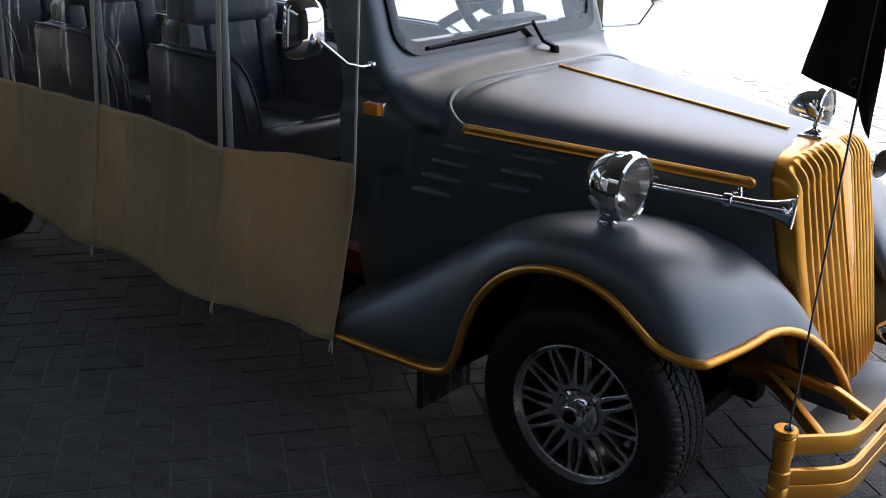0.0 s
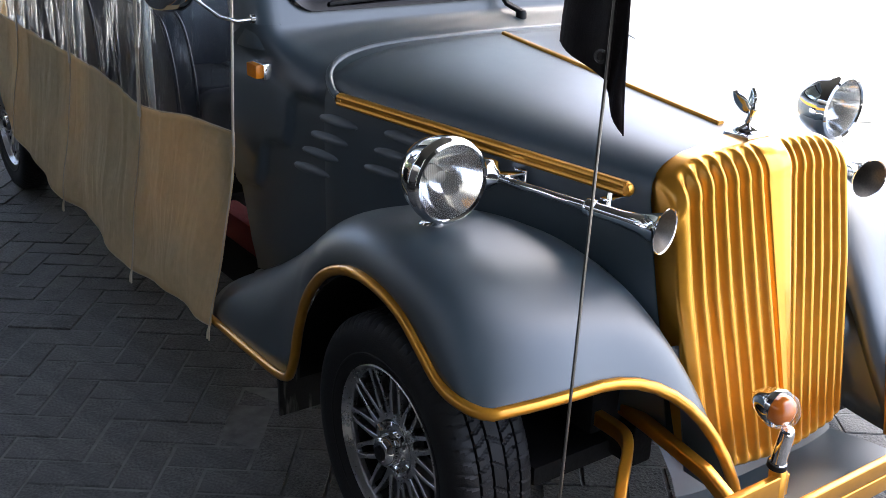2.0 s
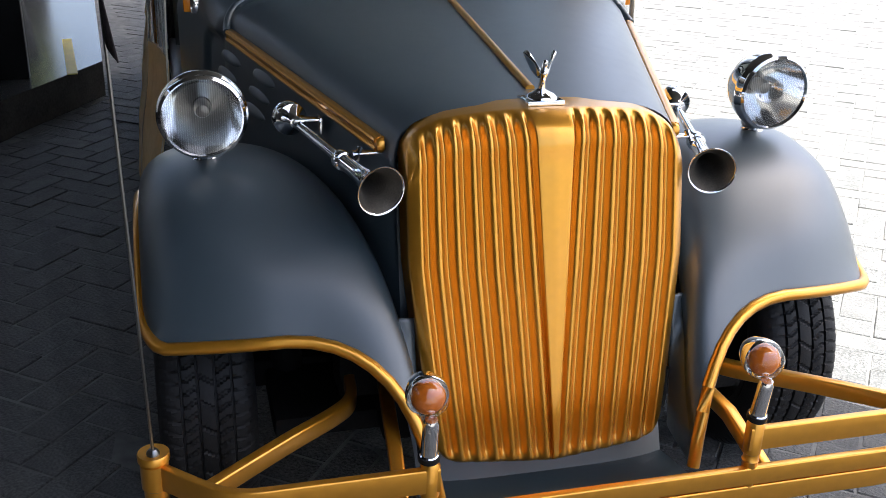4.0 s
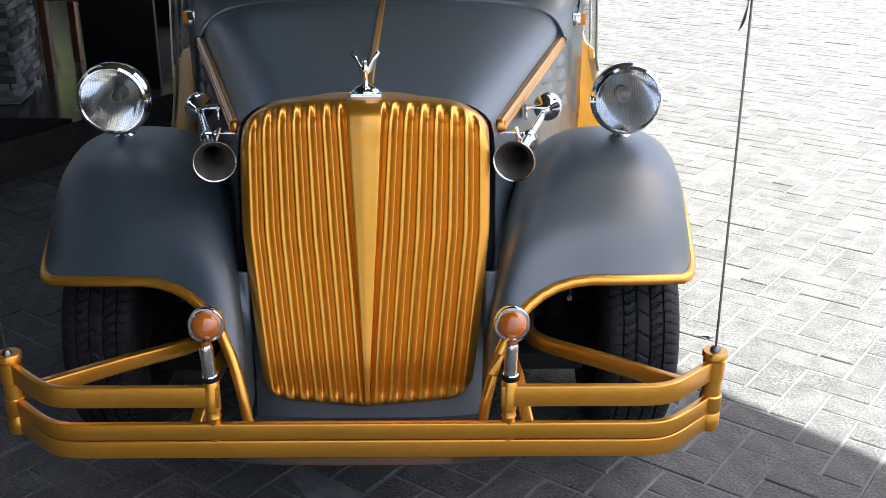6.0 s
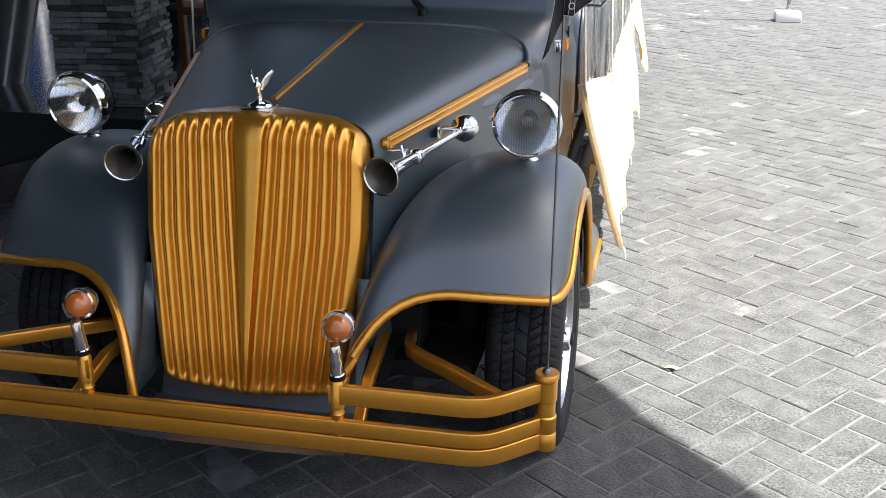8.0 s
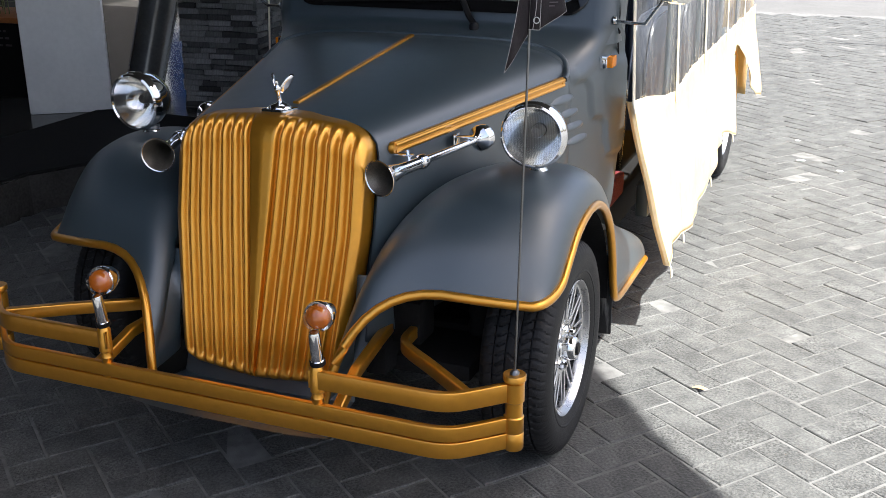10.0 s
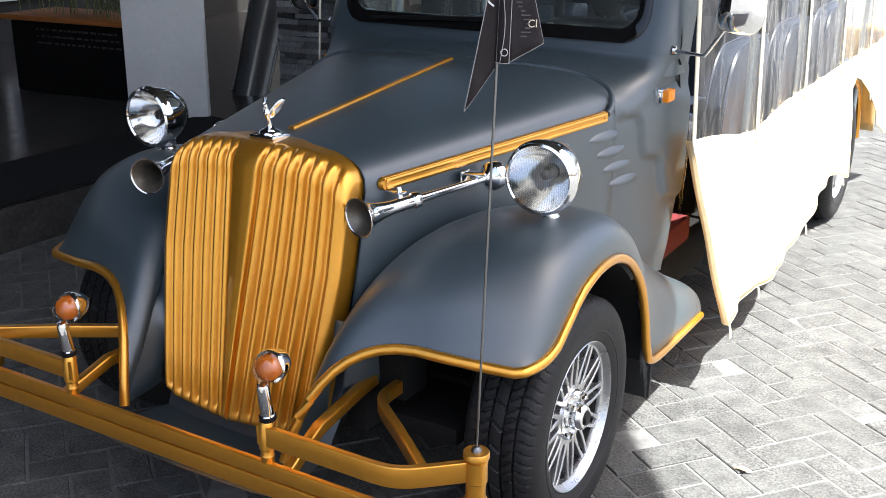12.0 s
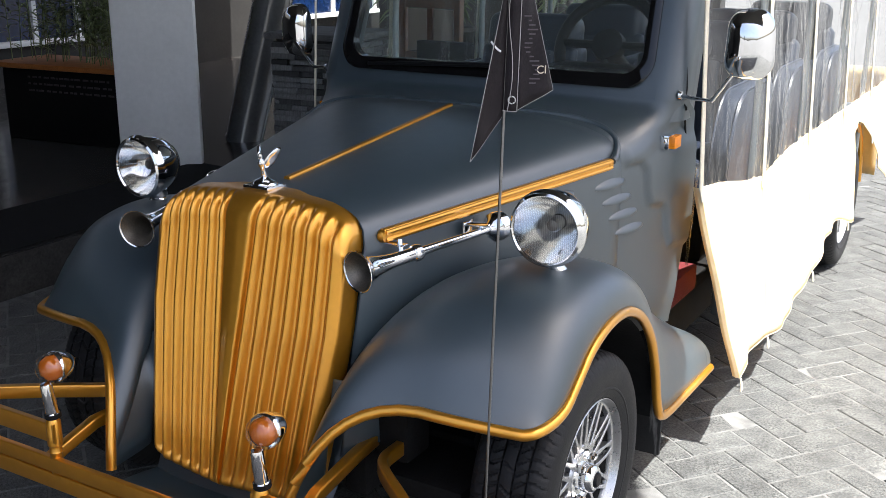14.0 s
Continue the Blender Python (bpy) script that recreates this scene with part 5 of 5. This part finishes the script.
# ornament on the grille: one plain winged shape
bm = bmesh.new()
box(bm, (0, 0.0, 0), (0.072, 0.066, 0.010), 0.002, pose(0, 0.010, 0.960, -4))
lathe(bm, [(0.031, 0.0), (0.030, 0.005), (0.024, 0.011), (0.013, 0.016), (0.007, 0.021), (0.0, 0.022)], pose(0, 0.010, 0.964, -4), 28)
lathe(bm, [(0.0055, 0.0), (0.0078, 0.010), (0.0062, 0.020), (0.0066, 0.030), (0.0095, 0.040), (0.0100, 0.046), (0.0062, 0.053), (0.0048, 0.056), (0.0062, 0.062), (0.0045, 0.069), (0.0, 0.071)], pose(0, 0.012, 0.980, 12), 14)
for s in (-1, 1):
    rows = []
    for i in range(15):
        f = i / 14
        c = Vector((s * (0.005 + 0.027 * f ** 0.9), 0.012 + 0.018 * f, 1.010 + 0.056 * f - 0.006 * f * f))
        w = 0.0035 + 0.0125 * math.sin(math.pi * (0.08 + 0.86 * f ** 0.8))
        rows.append([c + Vector((s * 0.30 * w * math.cos(t), 0.92 * w * math.cos(t), -0.16 * w * math.cos(t))) + Vector((s * 0.0038 * math.sin(t), -0.001 * math.sin(t), -0.002 * math.sin(t))) * (1 + 0.25 * math.sin(9 * f)) for t in [math.tau * k / 10 for k in range(10)]])
    rings(bm, rows)
for v in bm.verts:
    v.co = Vector((v.co.x * (0.9 if v.co.z > 0.985 else 1), v.co.y, 0.955 + (v.co.z - 0.955) * 0.88))
part("hood_ornament", bm, CHROME, car, "small polished chrome winged ornament on a square plinth")


# ---- platform things ----
def slate_wall():
    """A low clad wall: a dark core with loose-edged slate strips."""
    m0 = pose(-2.285, 3.36, 0.12, 0, 0, 6)
    bm = boxes(((0, 0, 0.41), (0.47, 0.47, 0.82), 0.0, m0))
    wall = part("slate_wall", bm, DARKWALL, None, "", 0)
    tagged(wall, "low square wall clad in rough dark slate strips", "wall")
    bm = boxes(((0, 0, 0.84), (0.58, 0.58, 0.035), 0.006, m0))
    part("cap_stone", bm, SLATE, wall, "flat slate cap")
    shapes = []
    rnd = random.Random(4)
    for k in range(6):
        bm = bmesh.new()
        box(bm, (0, 0, 0), (1, 0.03, 0.030), 0.0)
        for v in bm.verts:
            v.co += Vector((rnd.uniform(-0.03, 0.03), rnd.uniform(-0.007, 0.007), rnd.uniform(-0.004, 0.004)))
        bmesh.ops.bevel(bm, geom=list(bm.edges), offset=0.003, segments=1, affect="EDGES")
        me = bpy.data.meshes.new("stone")
        bm.to_mesh(me), bm.free()
        me.materials.append(SLATE)
        shapes.append(me)
    for turn in (0, 90, -90):
        for row in range(24):
            x = -0.255
            while x < 0.24:
                w = min(rnd.uniform(0.09, 0.20), 0.255 - x)
                if w < 0.05:
                    break
                d = rnd.uniform(0.0, 0.02)
                m = m0 @ pose(0, 0, 0, 0, 0, turn) @ pose(x + w / 2, -0.235 - d, 0.018 + row * 0.0335) @ Matrix.Diagonal((w - 0.004, 1, 1, 1))
                share("stone", rnd.choice(shapes), wall, m)
                x += w


slate_wall()

# black sign board on the platform
bm = boxes(((-1.55, 3.50, 0.56), (0.40, 0.05, 0.76), 0.01, None))
tagged(part("black_board", bm, BLACK), "black board standing on the platform", "board")

# wooden chair behind the clad wall
def wooden_chair(m):
    ch = empty("wooden_chair")
    ch.matrix_basis = m
    tagged(ch, "brown wooden chair with a beige cushioned back", "chair")
    for x in (-0.21, 0.21):
        for y, h in ((-0.2, 0.45), (0.2, 0.98)):
            part("leg", boxes(((x, y, h / 2), (0.045, 0.045, h), 0.006)), WOOD, ch)
    part("seat", boxes(((0, 0, 0.45), (0.46, 0.45, 0.05), 0.012)), WOOD, ch)
    part("cushion", boxes(((0, 0, 0.49), (0.42, 0.40, 0.05), 0.02)), CUSHION, ch, "beige seat cushion")
    for z in (0.62, 0.95):
        part("rail", boxes(((0, 0.2, z), (0.38, 0.03, 0.06), 0.006)), WOOD, ch)
    for x in (-0.1, 0.1):
        part("back_panel", boxes(((x, 0.2, 0.785), (0.15, 0.02, 0.26), 0.006)), CUSHION, ch, "beige back panel")
    part("slat", boxes(((0, 0.2, 0.785), (0.04, 0.03, 0.27), 0.005)), WOOD, ch)


wooden_chair(pose(-1.86, 4.05, 0.18, 0, 0, 175))

# planter with grassy plants
rnd_mark = random.Random(21)
pl = pose(-4.17, 3.10, 0.18, 0, 0, 6)
planter = tagged(empty("planter_box"), "black planter box with an orange wooden rim and tall green plants", "planter")
planter.matrix_basis = pl
part("box", boxes(((0, 0, 0.24), (1.06, 0.42, 0.48), 0.01)), BLACK, planter, "black planter box")
part("rim", boxes(((0, 0, 0.505), (1.16, 0.52, 0.035), 0.006)), WOOD_TOP, planter, "orange wooden rim")
for row in range(3):
    x = -0.30
    while x < 0.40:
        w = rnd_mark.uniform(0.012, 0.05)
        part("faded_print", boxes(((x + w / 2, -0.213, 0.43 - 0.045 * row), (w, 0.004, 0.012))), PRINT, planter, "small pale mark", 0)
        x += w + rnd_mark.uniform(0.008, 0.03)
bm = bmesh.new()
rnd = random.Random(11)


def blade(bm, root, tip, width, sag):
    """A narrow pointed leaf, folded a little along its middle."""
    d = tip - root
    side = d.cross(Vector((0, 0, 1))).normalized() * width
    mid = root.lerp(tip, 0.5) + Vector((0, 0, sag))
    for q in (-1, 1):
        rings(bm, [(root, root + side * 0.15 * q), (root.lerp(mid, 0.6), root.lerp(mid, 0.6) + side * q + Vector((0, 0, width * 0.4))), (mid.lerp(tip, 0.4), mid.lerp(tip, 0.4) + side * 0.8 * q + Vector((0, 0, width * 0.3))), (tip, tip + side * 0.03 * q)], False, False)


for k in range(46):
    b0 = Vector((rnd.uniform(-0.50, 0.50), rnd.uniform(-0.18, 0.18), 0.50))
    h, a = rnd.uniform(0.35, 0.95), rnd.uniform(0, math.tau)
    d = Vector((math.cos(a), math.sin(a), 0)) * rnd.uniform(0.02, 0.10)
    stem = bezier([b0, b0 + d * 0.3 + Vector((0, 0, h * 0.5)), b0 + d + Vector((0, 0, h))], 14)
    tube(bm, stem, 0.0035, 5, (0.3, 0.9, 0.1))
    for i in range(3, 15):
        for q in range(2):
            t = rnd.uniform(0, math.tau)
            reach = rnd.uniform(0.07, 0.15)
            blade(bm, stem[i], stem[i] + Vector((math.cos(t) * reach, math.sin(t) * reach, rnd.uniform(-0.06, 0.06))), rnd.uniform(0.007, 0.013), 0.018)
part("foliage", bm, LEAF, planter, "slender stems with narrow pale-edged green leaves")

# potted palms further in on the platform
def potted_palm(x, y, seed, h=1.5):
    pot = tagged(empty("potted_palm"), "green potted palm in a dark pot on the platform", "plant", "palms by the entrance")
    pot.matrix_basis = pose(x, y, 0.18)
    bm = bmesh.new()
    lathe(bm, [(0.14, 0.0), (0.20, 0.36), (0.22, 0.38), (0.22, 0.42), (0.19, 0.42), (0.18, 0.36), (0.0, 0.36)], None, 28)
    part("pot", bm, BLACK, pot, "dark round pot")
    r = random.Random(seed)
    bm = bmesh.new()
    for k in range(15):
        a, reach, top = r.uniform(0, math.tau), r.uniform(0.35, 0.75), r.uniform(0.6, 1.0) * h
        d = Vector((math.cos(a), math.sin(a), 0))
        stem = bezier([Vector((0, 0, 0.36)), Vector((0, 0, 0.36 + top * 0.6)) + d * 0.08, Vector((0, 0, 0.36 + top)) + d * reach * 0.6, Vector((0, 0, 0.30 + top * 0.8)) + d * reach], 12)
        side = Vector((-d.y, d.x, 0))
        for i in range(3, 13):
            for q in (-1, 1):
                w = 0.24 * math.sin(math.pi * (i - 2) / 11.5)
                tip = stem[i] + side * q * w + d * 0.10 - Vector((0, 0, 0.10 * r.random() + 0.03))
                n = Vector((0, 0, 0.004)) + d * 0.011
                rings(bm, [(stem[i] - n, stem[i] + n), (stem[i].lerp(tip, 0.5) - n + Vector((0, 0, 0.015)), stem[i].lerp(tip, 0.5) + n + Vector((0, 0, 0.015))), (tip, tip + n * 0.2)], False, False)
    part("fronds", bm, LEAF, pot, "feathery green fronds")


for x, y, seed in ((-2.55, 4.55, 2), (-1.75, 5.6, 5), (-3.0, 6.0, 9), (-2.0, 8.5, 12), (-2.75, 8.2, 14), (-3.5, 8.6, 16), (-4.2, 8.25, 18), (-4.9, 8.6, 23), (-2.4, 9.2, 31), (-3.8, 9.3, 37)):
    potted_palm(x, y, seed)

# ---- yard things ----
bm = boxes(((0, 0, 0.045), (0.24, 0.24, 0.09), 0.012, pose(2.05, 8.62, 0)))
st = tagged(part("stand_base", bm, WHITE), "white concrete block foot with a thin pole", "stand")
bm = bmesh.new()
tube(bm, [(2.05, 8.62, 0.08), (2.05, 8.62, 2.3)], 0.02, 12, (1, 0, 0))
part("pole", bm, STEEL, st, "thin grey pole")
bm = bmesh.new()
pts = bezier([(-0.045, 0, 0.004), (-0.01, 0.03, 0.012), (0.02, -0.02, 0.018), (0.05, 0.01, 0.006)], 8)
rings(bm, [(p + Vector((0, -0.022 * math.sin(math.pi * (i + 0.3) / 9), 0.003)), p, p + Vector((0, 0.022 * math.sin(math.pi * (i + 0.3) / 9), 0.004))) for i, p in enumerate(pts)], False, False)
lf = part("fallen_leaf", bm, DRYLEAF)
lf.location, lf.scale = (1.025, 0.73, 0.003), (0.5, 0.5, 0.5)
tagged(lf, "curled dry brown leaf on the paving", "leaf")

# scraps of litter in the sun
LITTER = ((1.119, 3.789, 0.022), (1.330, 3.629, 0.016), (1.066, 4.288, 0.014))
for x, y, size in LITTER:
    bm = bmesh.new()
    bmesh.ops.create_icosphere(bm, subdivisions=1, radius=size)
    for v in bm.verts:
        v.co = Vector((v.co.x * 1.3, v.co.y * 0.8, max(0.0, v.co.z * 0.35) + 0.002 * math.sin(900 * v.co.x)))
    bit = part("litter", bm, WHITE)
    bit.location = (x, y, 0.003)
    tagged(bit, "small crumpled white scrap lying on the paving", "litter", "scraps on the paving")

# ---- herringbone pavers ----
U = 0.1073
ORIGIN, TURN_P = Vector((0.869, 0.694, 0.0)), radians(-37.5)
ca, sa = math.cos(TURN_P), math.sin(TURN_P)
rnd = random.Random(3)


def paver_verts(w, h):
    g = 0.0036
    r = 0.0028
    o = [(g, g), (w - g, g), (w - g, h - g), (g, h - g)]
    i = [(g + r, g + r), (w - g - r, g + r), (w - g - r, h - g - r), (g + r, h - g - r)]
    return [(x, y, -0.010) for x, y in o] + [(x, y, -0.003) for x, y in o] + [(x, y, 0.0) for x, y in i]


PFACES = [(0, 1, 5, 4), (1, 2, 6, 5), (2, 3, 7, 6), (3, 0, 4, 7), (4, 5, 9, 8), (5, 6, 10, 9), (6, 7, 11, 10), (7, 4, 8, 11), (8, 9, 10, 11)]
shapes = {}
for key, (w, h) in (("h", (2 * U, U)), ("v", (U, 2 * U))):
    me = bpy.data.meshes.new("paver")
    me.from_pydata(paver_verts(w, h), [], PFACES)
    me.materials.append(PAVER_ONE)
    shapes[key] = me
near, verts, faces = [], [], []
for j in range(-130, 131):
    for i in range(-130, 131):
        k = (i + j) % 4
        if k == 0:
            w, h, key = 2 * U, U, "h"
        elif k == 2:
            w, h, key = U, 2 * U, "v"
        else:
            continue
        cx, cy = i * U + w / 2, j * U + h / 2
        X, Y = ORIGIN.x + ca * cx - sa * cy, ORIGIN.y + sa * cx + ca * cy
        if not (-2.2 < X < 5.9 and -2.9 < Y < 10.8):
            continue
        if X < -1.0 and Y > 3.8 + (X + 1.03) * 1.75 and X > -2.3 and Y > 1.4:
            continue
        tilt = (rnd.gauss(0, 0.006), rnd.gauss(0, 0.006), rnd.gauss(0, 0.004), rnd.gauss(0, 0.0012))
        x0, y0 = ORIGIN.x + ca * i * U - sa * j * U, ORIGIN.y + sa * i * U + ca * j * U
        m = Matrix.Translation((x0, y0, tilt[3])) @ Matrix.Rotation(TURN_P + tilt[2], 4, "Z") @ Matrix.Rotation(tilt[0], 4, "X") @ Matrix.Rotation(tilt[1], 4, "Y")
        if 0.55 < X < 2.0 and -0.45 < Y < 2.0 and len(near) < 150 or -2.1 < X < -0.75 and 0.0 < Y < 1.9 and len(near) < 290:
            near.append((key, m))
            continue
        base = len(verts)
        verts += [m @ Vector(p) for p in paver_verts(w, h)]
        faces += [tuple(base + q for q in f) for f in PFACES]
me = bpy.data.meshes.new("pavers")
me.from_pydata(verts, [], faces)
me.materials.append(PAVER)
rest = new("pavers", me)
rest.parent = paving
tagged(rest, "grey concrete pavers", kind="stuff")
for key, m in near:
    share("paver", shapes[key], paving, m)
